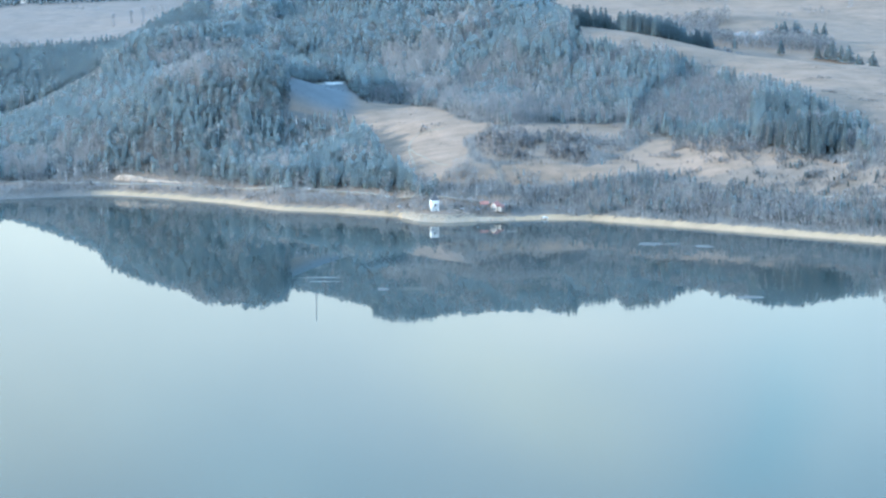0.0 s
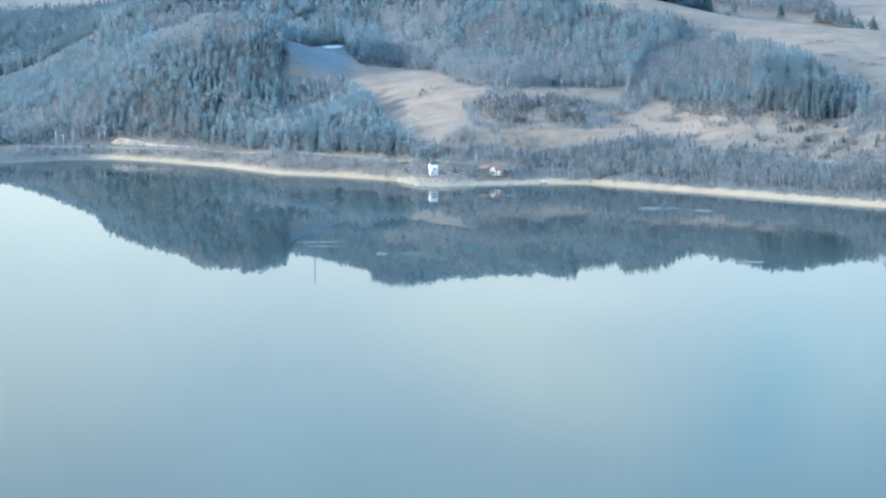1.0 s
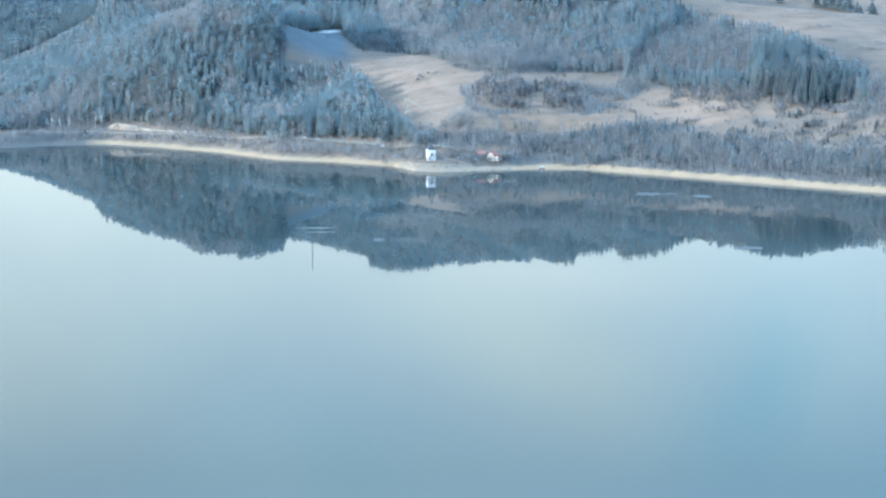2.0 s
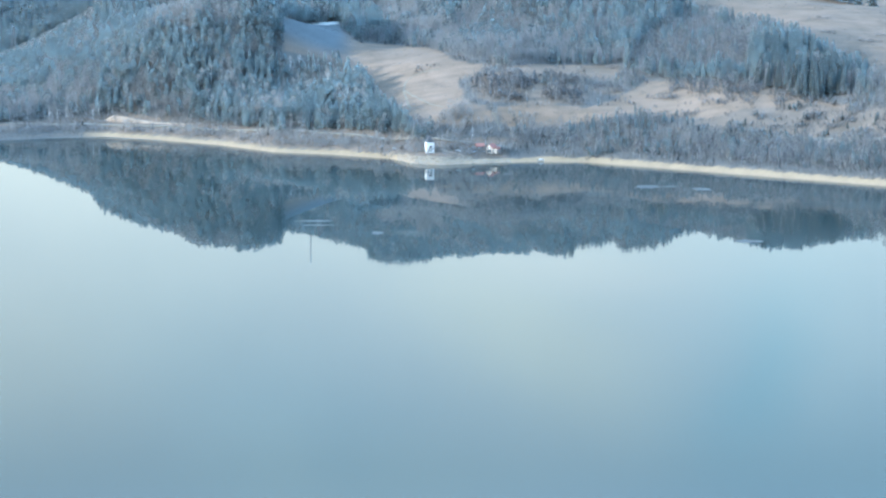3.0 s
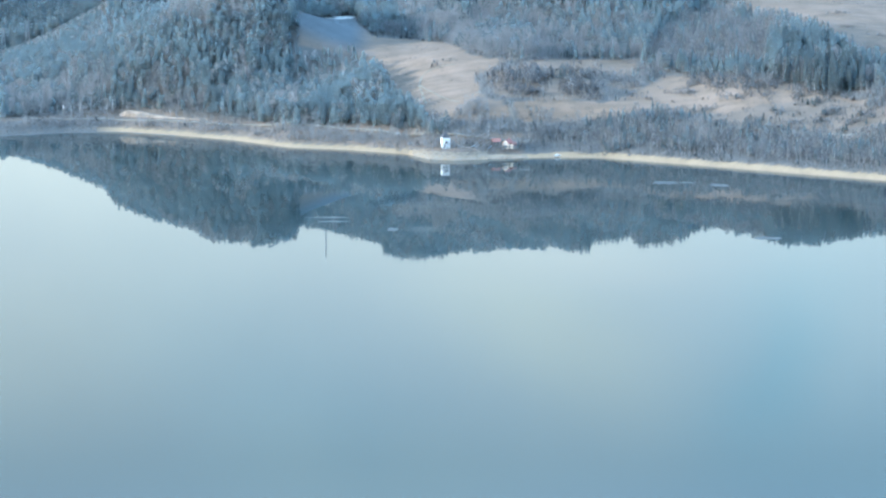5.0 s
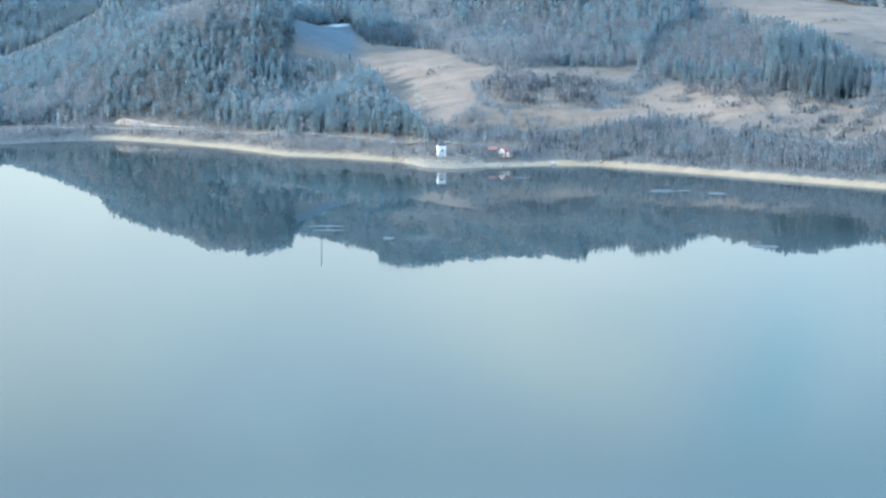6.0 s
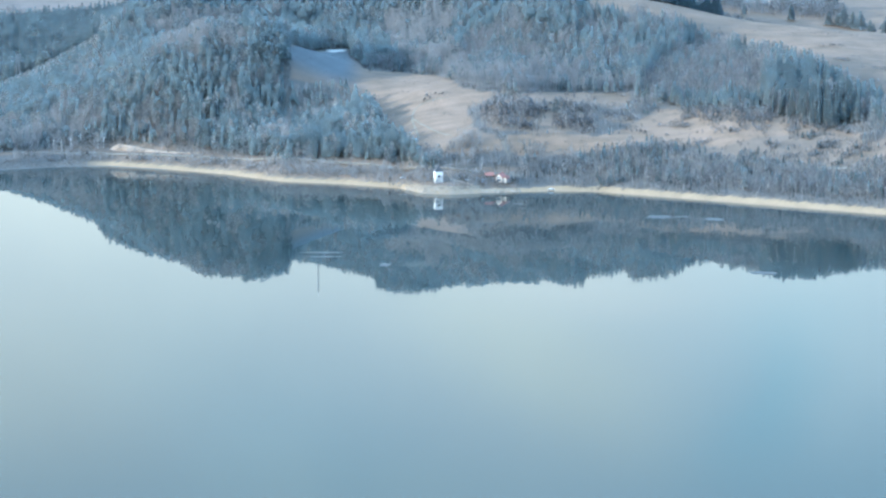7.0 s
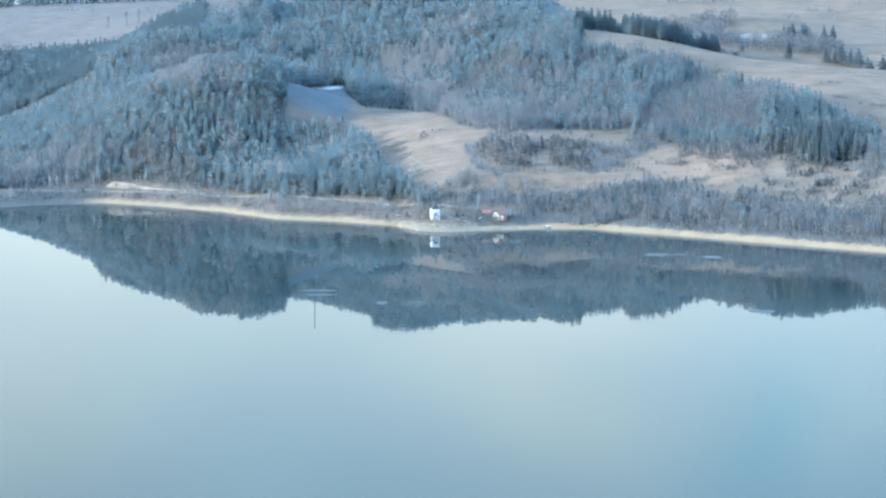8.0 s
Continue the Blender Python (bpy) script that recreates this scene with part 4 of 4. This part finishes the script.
def blotch(name, x, y, rx, ry, mat, label, category, z=None, lift=0.15, kind="", thick=0.06):
    """A thin ragged sheet, draped on the ground or lying on the water."""
    n = 28
    ang = np.linspace(0, 2 * np.pi, n, endpoint=False)
    jag = np.array([1 + 0.55 * noise.noise((math.cos(a) * 2 + x, math.sin(a) * 2 + y, 4.0)) for a in ang])
    V = [(x, y)] + [(x + rx * r * k * math.cos(a), y + ry * r * k * math.sin(a)) for r in (0.5, 1.0) for a, k in zip(ang, jag)]
    V = np.array(V)
    h = (ground_height(V[:, 0], V[:, 1]) if z is None else np.full(len(V), z)) + lift
    V = np.r_[np.c_[V, h], np.c_[V[1 + n:], h[1 + n:] - thick - (0 if z is not None else 0.5)]]
    F = [(0, 1 + i, 1 + (i + 1) % n) for i in range(n)]
    for a, b in ((1, 1 + n), (1 + n, 1 + 2 * n)):
        for i in range(n):
            j = (i + 1) % n
            F += [(a + i, b + i, b + j), (a + i, b + j, a + j)]
    return tagged(new(name, mesh_from(name, V, F, [mat])), label, category, kind=kind)


for x, y, rx_, ry_ in ((-117, 3579, 5, 9), (-110, 3527, 15, 10), (-124, 3522, 8, 6), (342, 3217, 6, 7)):
    blotch("snow_patch", x, y, rx_, ry_, MAT_SNOW, "small remnant of old snow on shaded grass", "snow patch")
# pale sheets for ice; the mid-lake streaks among them stand in for ripples
for x, y, rx_, ry_ in ((165, 2849, 9, 10), (206, 2833, 8, 9), (-90, 2628, 13, 4), (-86, 2604, 11, 3), (-43, 2560, 4, 9), (216, 2515, 9, 8), (182, 2850, 6, 4), (57, 2940, 4, 3)):
    blotch("ice_ripple_sheet", x, y, rx_, ry_, MAT_ICE, "thin pale sheet on the lake for ice and ripple streaks", "ice", 0.0, 0.03, thick=0.05)
ICE_EDGE = [(-470, 3209), (-430, 3206), (-396, 3203), (-370, 3216), (-348, 3229), (-320, 3233), (-298, 3235), (-270, 3219), (-245, 3204)]
V = [(x, y + k + (0 if k else 2.5 * noise.noise((x * 0.05, 0, 0))), 0.04) for k in (1.5, 8.0) for x, y in ICE_EDGE]
tagged(new("shore_ice", mesh_from("shore_ice", V, grid_faces(len(ICE_EDGE), 2), [MAT_ICE])), "pale rim of ice along the western shore", "ice", kind="structure")


# ---- railing, cars, boat ----
def guard_rail():
    g = thing("guard_rail", -400, 3266, 0, "galvanised steel guard rail along the lakeside embankment road", "guard rail", z=0)
    last = None
    for i in range(44):
        x = -468 + 3.6 * i
        y = float(np.interp(x, [p[0] for p in ROAD], [p[1] for p in ROAD])) - 3.4
        z = level(x, y)
        part("post", box(x - 0.1 + 400, x + 0.1 + 400, y - 3266.1, y - 3265.9, z - 0.3, z + 1.1), MAT_STEEL, g)
        if last:
            part("rail", rod((last[0] + 400, last[1] - 3266, last[2] + 0.85), (x + 400, y - 3266, z + 0.85), 0.13, 4), MAT_STEEL, g)
        last = (x, y, z)


guard_rail()


def car(x, y, turn, paint, label):
    c = thing("car", x, y, turn, label, "car", "cars by the lake road", level(x, y) + 0.42)
    bm = box(-2.15, 2.15, -0.88, 0.88, 0.28, 0.85)
    bmesh.ops.bevel(bm, geom=bm.edges[:], offset=0.1, segments=2, affect="EDGES")
    part("body", bm, paint, c)
    part("cabin", box(-1.5, 1.2, -0.8, 0.8, 0.84, 1.42, taper=0.22), MAT_GLASS, c)
    part("roof", box(-1.2, 0.9, -0.6, 0.6, 1.41, 1.46), paint, c)
    for sx in (-1.3, 1.35):
        for sy in (-0.85, 0.85):
            w = part("wheel", rod((sx, sy - 0.1, 0.32), (sx, sy + 0.1, 0.32), 0.32, 12), MAT_RUBBER, c)
            part("rim", rod((sx, sy - 0.12, 0.32), (sx, sy + 0.12, 0.32), 0.18, 8), MAT_STEEL, w)
    return c


car(-117, 3158, -33, MAT_WHITE, "white car standing on the lakeside road")
car(-105, 3150.5, -33, MAT_WHITE, "white car standing on the lakeside road")
car(-48, 3109, -45, MAT_WHITE, "white car on the road below the pines")
car(-37, 3074, 20, MAT_WHITE, "white car parked among shore bushes")
car(17, 3043.5, 15, MAT_WHITE, "white car parked on the point beside the tower")
car(30, 3044, 75, MAT_GREYCAR, "grey car parked near the wooden cabin")


def boat(x, y, turn):
    b = thing("boat", x, y, turn, "small white motorboat drawn up at the waterline", "boat", z=max(0.05, level(x, y)))
    n, V = 9, []
    for i in range(n):
        q = i / (n - 1)
        half = 1.05 * math.sin(math.pi * (0.25 + 0.75 * q)) ** 0.7 if q < 1 else 0.02
        for k, zz in ((-1.0, 1.1), (-0.75, 0.35), (0, 0.0), (0.75, 0.35), (1.0, 1.1)):
            V.append((-2.6 + 5.2 * q, k * half, zz + 0.3 * q * q))
    me = mesh_from("hull", V, grid_faces(5, n), [MAT_WHITE], smooth=True)
    hull = new("hull", me)
    hull.parent = b
    part("deck", box(-0.3, 2.2, -0.75, 0.75, 1.0, 1.15, taper=0.05), MAT_WHITE, b)
    part("cabin", box(-0.9, 0.7, -0.65, 0.65, 1.1, 1.9, taper=0.15), MAT_WHITE, b)
    part("windscreen", box(0.5, 0.72, -0.6, 0.6, 1.3, 1.75), MAT_GLASS, b)
    part("outboard_motor", box(-3.0, -2.6, -0.2, 0.2, 0.3, 1.4), MAT_DARK, b)
    return b


boat(86, 3036, 8)


# ---- masts, poles and pylons ----
def mast(x, y, h):
    m = thing("mast", x, y, 20, "thin lattice radio mast on the wooded summit", "mast")
    for a in (0, 120, 240):
        c, s = math.cos(radians(a)), math.sin(radians(a))
        part("leg", rod((0.9 * c, 0.9 * s, -1), (0.45 * c, 0.45 * s, h), 0.28, 5), MAT_STEEL, m)
    for k in range(12):
        q = k / 12
        r = 0.9 - 0.55 * q
        p = [(r * math.cos(radians(a)), r * math.sin(radians(a)), h * q) for a in (0, 120, 240)]
        part("brace", rod(p[k % 3], (p[(k + 1) % 3][0], p[(k + 1) % 3][1], h * (q + 0.08)), 0.08, 4), MAT_STEEL, m)
    part("aerial", rod((0, 0, h - 1), (0, 0, h + 4), 0.1, 5), MAT_WHITE, m)


mast(-135, 3815, 40)


def pylon(x, y, h, turn=20):
    p = thing("pylon", x, y, turn, "grey steel lattice power pylon in open fields", "pylon", "power pylons")
    for sx in (-1, 1):
        for sy in (-1, 1):
            part("leg", rod((sx * h * 0.1, sy * h * 0.1, -0.5), (sx * 0.35, sy * 0.35, h), 0.2, 4), MAT_STEEL, p)
    for k in range(5):
        q = k / 5
        w0, w1 = h * 0.1 * (1 - q) + 0.35 * q, h * 0.1 * (0.8 - q) + 0.35 * (q + 0.2)
        for s in (-1, 1):
            part("brace", rod((-w0, s * w0, h * q), (w1, s * w1, h * (q + 0.2)), 0.12, 4), MAT_STEEL, p)
    for z, w in ((0.72, 0.2), (0.85, 0.26), (0.97, 0.16)):
        part("arm", rod((-w * h, 0, z * h), (w * h, 0, z * h), 0.22, 4), MAT_STEEL, p)


for x, y, h in ((-406, 4446, 15), (-384, 4446, 17), (-369, 4443, 19), (-452, 3660, 24), (-428, 3662, 24), (531, 4704, 26)):
    pylon(x, y, h)


def utility_pole(x, y, h):
    p = thing("utility_pole", x, y, 15, "weathered wooden utility pole with a crossarm", "utility pole", "utility poles")
    part("post", rod((0, 0, -0.5), (0, 0, h), 0.2, 6, r2=0.14), MAT_PLANK, p)
    part("crossarm", rod((-1.1, 0, h - 0.7), (1.1, 0, h - 0.7), 0.1, 4), MAT_PLANK, p)
    for k in (-0.9, 0, 0.9):
        part("insulator", rod((k, 0, h - 0.65), (k, 0, h - 0.35), 0.09, 5), MAT_WHITE, p)


for x, y, h in ((-434, 4015, 11), (-421, 4018, 11), (489, 4600, 11), (15, 3064, 9), (-30, 3092, 9)):
    utility_pole(x, y, h)

# ---- trees that stand apart ----
NEEDLE_PROTO = [(mesh_from("crown", c[0], c[1], [MAT_NEEDLE], point_attrs={"tint": np.full(len(c[0]), 0.03 * k)}), mesh_from("trunk", t[0], t[1], [MAT_BARK])) for k, (c, t) in enumerate(SPRUCES)]
BIRCH_PROTO = [(mesh_from("crown", c[0], c[1], [MAT_TWIG], point_attrs={"tint": np.full(len(c[0]), 0.7)}), mesh_from("trunk", t[0], t[1], [MAT_BIRCH])) for c, t in BIRCHES]
BARE_PROTO = [(mesh_from("crown", c[0], c[1], [MAT_TWIG], point_attrs={"tint": np.full(len(c[0]), 0.14 + 0.07 * k)}), mesh_from("trunk", t[0], t[1], [MAT_BARK])) for k, (c, t) in enumerate(BARES)]
BUSH_PROTO = [(mesh_from("crown", c[0], c[1], [MAT_TWIG], point_attrs={"tint": np.full(len(c[0]), 0.3 + 0.08 * k)}), mesh_from("stem", t[0], t[1], [MAT_BARK])) for k, (c, t) in enumerate(BUSHES)]
grown = 0


def lone_tree(name, protos, x, y, h, label, category, group, wide=1.0):
    global grown
    grown += 1
    crown, trunk = protos[grown % len(protos)]
    t = thing(name, x, y, (grown * 137) % 360, label, category, group, level(x, y) - 0.25)
    t.scale = (h * wide, h * wide, h)
    for n, me in (("crown", crown), ("stem" if name == "bush" else "trunk", trunk)):
        o = new(n, me)
        o.parent = t
    return t


for x, y, h, tone in SINGLE_SPRUCES:
    if inside(SPRUCE_CLUMP, x, y):
        lone_tree("spruce_tree", NEEDLE_PROTO, x, y, h, "tall dark spruce in the stand above the meadow", "tree", "spruce stand above the meadow")
    else:
        lone_tree("spruce_tree", NEEDLE_PROTO, x, y, h, "young spruce among leafless trees behind the beach", "tree", "trees behind the beach")
for x, y, h in SINGLE_BARES:
    lone_tree("bare_tree", BARE_PROTO, x, y, h, "leafless grey tree standing behind the gravel beach", "tree", "trees behind the beach")
for x, y, h in ((199, 3060, 9), (206, 3062, 7), (219, 3052, 8), (227, 3050, 9), (242, 3039, 8), (248, 3061, 6), (258, 3052, 7), (262, 3031, 10), (277, 3026, 10), (289, 3019, 9), (297, 3024, 6),
                (319, 3000, 9), (339, 3008, 7), (348, 2984, 9), (360, 2992, 7), (365, 2958, 8), (270, 3062, 5), (305, 3040, 6), (330, 3030, 5), (283, 3052, 5)):
    lone_tree("spruce_tree", NEEDLE_PROTO, x, y, h, "small dark spruce beside the farm road", "tree", "young spruces by the farm road", 1.2)
lone_tree("spruce_tree", NEEDLE_PROTO, -148, 3161, 10, "lone dark spruce beside the lakeside road", "tree", "", 0.9)
for x, y in ((93, 3196), (97, 3199), (101, 3193), (96, 3203)):
    lone_tree("spruce_tree", NEEDLE_PROTO, x, y, 13, "dark spruce standing among leafless scrub", "tree", "spruces in the scrub")
for x, y, h in ((-50, 3424, 6), (-45, 3425, 7), (-41, 3424, 5)):
    lone_tree("spruce_tree", NEEDLE_PROTO, x, y, h, "small spruce at the top edge of the clearing", "tree", "spruces at the clearing", 1.3)
for x, y, h in ((-372, 3282, 14), (-352, 3287, 15), (-345, 3286, 14), (-337, 3288, 15), (-313, 3290, 15), (-308, 3292, 16), (-300, 3300, 14), (-388, 3284, 13), (-399, 3281, 12)):
    lone_tree("birch_tree", BIRCH_PROTO, x, y, h, "leafless birch with a white stem above the road", "tree", "birches above the road")
for x, y, h in ((-188, 3287, 20), (-135, 3322, 12), (-127, 3328, 11), (-150, 3338, 12), (-207, 3268, 18), (-236, 3300, 19), (-100, 3290, 17), (-214, 3292, 20), (-206, 3296, 20), (-300, 3350, 18)):
    lone_tree("birch_tree", BIRCH_PROTO, x, y, h, "pale leafless birch rising among dark spruces", "tree", "pale birches in the forest", 1.5)
for x, y, h in ((-28, 3056, 8), (-24, 3062, 9), (-18, 3056, 6), (60, 3058, 9), (66, 3054, 10), (22, 3060, 8), (14, 3072, 10), (28, 3068, 9), (40, 3064, 11), (50, 3062, 9)):
    lone_tree("bare_tree", BARE_PROTO, x, y, h, "leafless grey-brown tree near the houses on the shore", "tree", "bare trees by the shore")
for x, y, h in ((76, 3117, 3.6), (84, 3118, 3.4), (-2, 3208, 1.6), (-62, 3337, 2.2), (-16, 3045, 3.5), (-21, 3047, 3.8), (-182, 3222, 3.2), (-172, 3220, 3.6), (-145, 3151, 2.6), (-138, 3147, 2.8),
                (-128, 3142, 3.0), (-300, 3266, 2.0), (312, 3252, 3.0), (330, 3290, 3.2), (368, 3262, 3.5), (395, 3238, 3.0), (300, 3330, 2.6), (384, 3190, 2.6), (270, 3440, 2.6), (255, 3452, 3.0)):
    lone_tree("bush", BUSH_PROTO, x, y, h, "leafless rounded bush standing in dry grass", "bush", "bushes in the grass", 1.1)

# ---- open country behind the hill ----
HAMLET = [(333, 4100, 9, 7), (352, 4085, 8, 6), (368, 4190, 11, 7), (382, 4215, 14, 8), (345, 4150, 9, 6), (318, 4120, 8, 7)]
for n, (x, y, w, d) in enumerate(HAMLET):
    house(x, y, 25 * n % 90, w, d, 3.2, 6.4, MAT_CREAM, MAT_SLATE, "small white house in a distant hamlet", 3, "hamlet houses")
for n, (x, y) in enumerate(((-535, 4765), (-512, 4780), (-470, 4800), (-440, 4790), (-545, 4720), (-415, 4815))):
    house(x, y, 40 * n % 90, 12, 8, 3.4, 6.4, MAT_AGED, MAT_SLATE, "grey farm building far across the plain", 3, "far village houses")


def grove(name, patches, shapes, mats, label, tone, heights, broad=1.0, step=6.0):
    """Trees strewn through round patches of the plan: x, y, radius along x, radius along y."""
    out = []
    for x, y, ra, rb in patches:
        wide = 1.4 if step < 3 else 1.0
        px, py = jittered(x - ra * wide, x + ra * wide, y - rb * wide, y + rb * wide, step)
        clear = np.ones(px.size, bool)
        for hx, hy, _, _ in HAMLET:
            clear &= ~((np.abs(px - hx) < 9) & (py < hy + 10) & (py > hy - 70))
        ragged = 1 + (1.1 * patchy(px, py, 5.5, 7.7) if step < 3 else 0.0)
        k = clear & (((px - x) / ra) ** 2 + ((py - y) / rb) ** 2 < ragged) & (rng.random(px.size) < 0.85)
        out.append(np.stack([px, py, rng.uniform(*heights, px.size), np.clip(tone + rng.normal(0, 0.15, px.size), 0, 1)], 1)[k])
    return plant(name, shapes, np.concatenate(out), mats, label, "trees", broad)


grove("far_spruces", [(100, 3645, 50, 18), (160, 3650, 34, 16), (207, 3598, 32, 26), (252, 3612, 18, 18), (393, 4110, 17, 16), (425, 4070, 8, 14), (320, 3978, 4, 5), (372, 3962, 4, 5)],
      SPRUCES, [MAT_NEEDLE, MAT_BARK], "dark spruces along the far edge of the upper field", 0.05, (15, 26), 1.4, 5.6)
grove("far_trees", [(330, 4050, 42, 60), (378, 4050, 45, 70), (296, 4060, 34, 50), (412, 4020, 26, 40), (290, 4390, 46, 60), (326, 4450, 30, 22), (285, 3650, 30, 22), (240, 4440, 30, 24)],
      BARES, [MAT_TWIG, MAT_BARK], "leafless grey trees round the distant hamlet", 0.3, (9, 17), 1.3, 6.0)
grove("meadow_bushes", [(121, 3215, 10, 9), (144, 3194, 9, 7), (155, 3180, 5, 5), (119, 3146, 11, 6), (169, 3232, 9, 9), (195, 3217, 6, 7), (229, 3151, 6, 8), (254, 3133, 9, 9), (205, 3168, 5, 5),
                        (198, 3149, 8, 4), (262, 3101, 4, 3), (214, 3095, 7, 6), (178, 3092, 14, 9), (270, 3065, 6, 7), (315, 3055, 8, 7), (291, 3092, 6, 6), (340, 3025, 8, 7), (351, 3045, 8, 8),
                        (303, 3037, 6, 6), (328, 3021, 6, 5), (223, 3055, 8, 6), (240, 3108, 4, 3), (282, 3040, 5, 4), (175, 3205, 4, 4)],
      BUSHES, [MAT_TWIG, MAT_BARK], "thick clumps of leafless bushes across the meadow", 0.2, (1.5, 5.5), 0.95, 2.3)
grove("evergreen_clumps", [(247, 3046, 8, 7), (301, 3074, 7, 5), (321, 3006, 5, 4), (350, 2975, 5, 4), (270, 3070, 3, 3), (310, 3050, 4, 3), (335, 3030, 3, 3), (360, 3000, 5, 4), (135, 3043, 12, 7),
                           (196, 3018, 7, 7), (160, 3060, 10, 8), (225, 3010, 5, 6), (285, 2975, 6, 6)],
      PINES + SPRUCES, [MAT_NEEDLE, MAT_BARK], "dark evergreen clumps on rough pasture and in the shore wood", 0.15, (4.0, 9.5), 1.2, 3.4)
grove("bare_thicket", [(357, 3067, 9, 12), (372, 3040, 10, 14), (390, 3010, 12, 14), (10, 3100, 8, 6), (16, 3114, 8, 9), (24, 3098, 7, 6), (18, 3082, 9, 7), (40, 3078, 8, 5), (60, 3080, 8, 5)],
      BARES, [MAT_TWIG, MAT_BARK], "tall leafless thicket at the edge of the pasture", 0.55, (5.0, 10.0), 1.3, 5.0)
lone_tree("spruce_tree", NEEDLE_PROTO, 53.5, 3046, 9, "dark spruce beside the lake house", "tree", "", 1.5)
for x, y, h in ((40, 3044.5, 4.6), (43, 3041.5, 3.4), (48, 3043, 4.2), (50.5, 3044, 5.0), (38, 3045, 3.2), (36, 3049, 2.8), (31, 3050, 3.4), (33, 3047, 2.6), (27, 3048, 3.0), (20, 3050, 2.8), (14, 3052, 2.6), (9, 3053, 3.0),
                (24, 3041, 2.0), (56, 3043, 3.2), (60, 3042, 3.4), (-14, 3044, 2.6), (-1, 3046, 2.0)):
    lone_tree("bush", BUSH_PROTO, x, y, h, "leafless grey bush near the houses on the shore", "bush", "bushes by the houses", 1.1)
for x, y, h in ((410, 3945, 17), (419, 3945, 14), (425, 3940, 25), (434, 3930, 21), (441, 3920, 24), (449, 3900, 18), (463, 3880, 25), (452, 3895, 15)):
    lone_tree("spruce_tree", NEEDLE_PROTO, x, y, h, "dark spruce in a row behind the upper field", "tree", "spruces behind the upper field", 2.1)
# extra spruces, sized so their shadow falls as a wedge on the clearing
grove("edge_spruces", [(-86, 3248, 9, 14), (-73, 3242, 8, 13), (-66, 3228, 7, 11)], SPRUCES, [MAT_NEEDLE, MAT_BARK], "tall dark spruces at the edge of the clearing", 0.4, (15, 21), 1.3, 3.8)
lone_tree("birch_tree", BIRCH_PROTO, 29, 3073, 12, "pale leafless birch above the houses on the shore", "tree", "", 1.2)
for x, y, h in ((-13, 3058, 8), (-4, 3060, 8), (-18, 3062, 9), (3, 3058, 8), (8, 3060, 8)):
    lone_tree("bare_tree", BARE_PROTO, x, y, h, "leafless grey tree behind the white tower", "tree", "bare trees behind the tower", 1.4)
grove("far_trees", [(-520, 4770, 90, 26), (-420, 4800, 70, 20), (-515, 4200, 40, 20), (-463, 4600, 12, 7), (-440, 4590, 7, 5), (-360, 4560, 14, 8), (427, 4510, 12, 16), (-330, 4760, 60, 16), (330, 4760, 50, 14), (480, 4650, 24, 8)],
      BARES, [MAT_TWIG, MAT_BARK], "leafless trees and hedges scattered over the far plain", 0.25, (5, 10), 1.2, 6.0)
grove("far_wood", [(-550, 4715, 45, 30), (-490, 4722, 40, 24), (-440, 4745, 40, 20), (-395, 4775, 36, 16), (-600, 4700, 40, 40)],
      SPRUCES + BARES, [MAT_NEEDLE, MAT_BARK], "dark mixed wood at the far edge of the plain", 0.3, (6, 13), 1.3, 6.5)
grove("hedge", [(250, 3436, 10, 5), (264, 3432, 9, 4), (300, 3392, 12, 3), (322, 3330, 10, 3), (352, 3290, 9, 3), (386, 3262, 12, 3), (372, 3216, 8, 3), (408, 3300, 8, 2.5), (350, 3372, 14, 2.5)],
      BUSHES, [MAT_TWIG, MAT_BARK], "low dark leafless hedges across the upper field", 0.12, (1.5, 3.4), 1.2, 2.6)
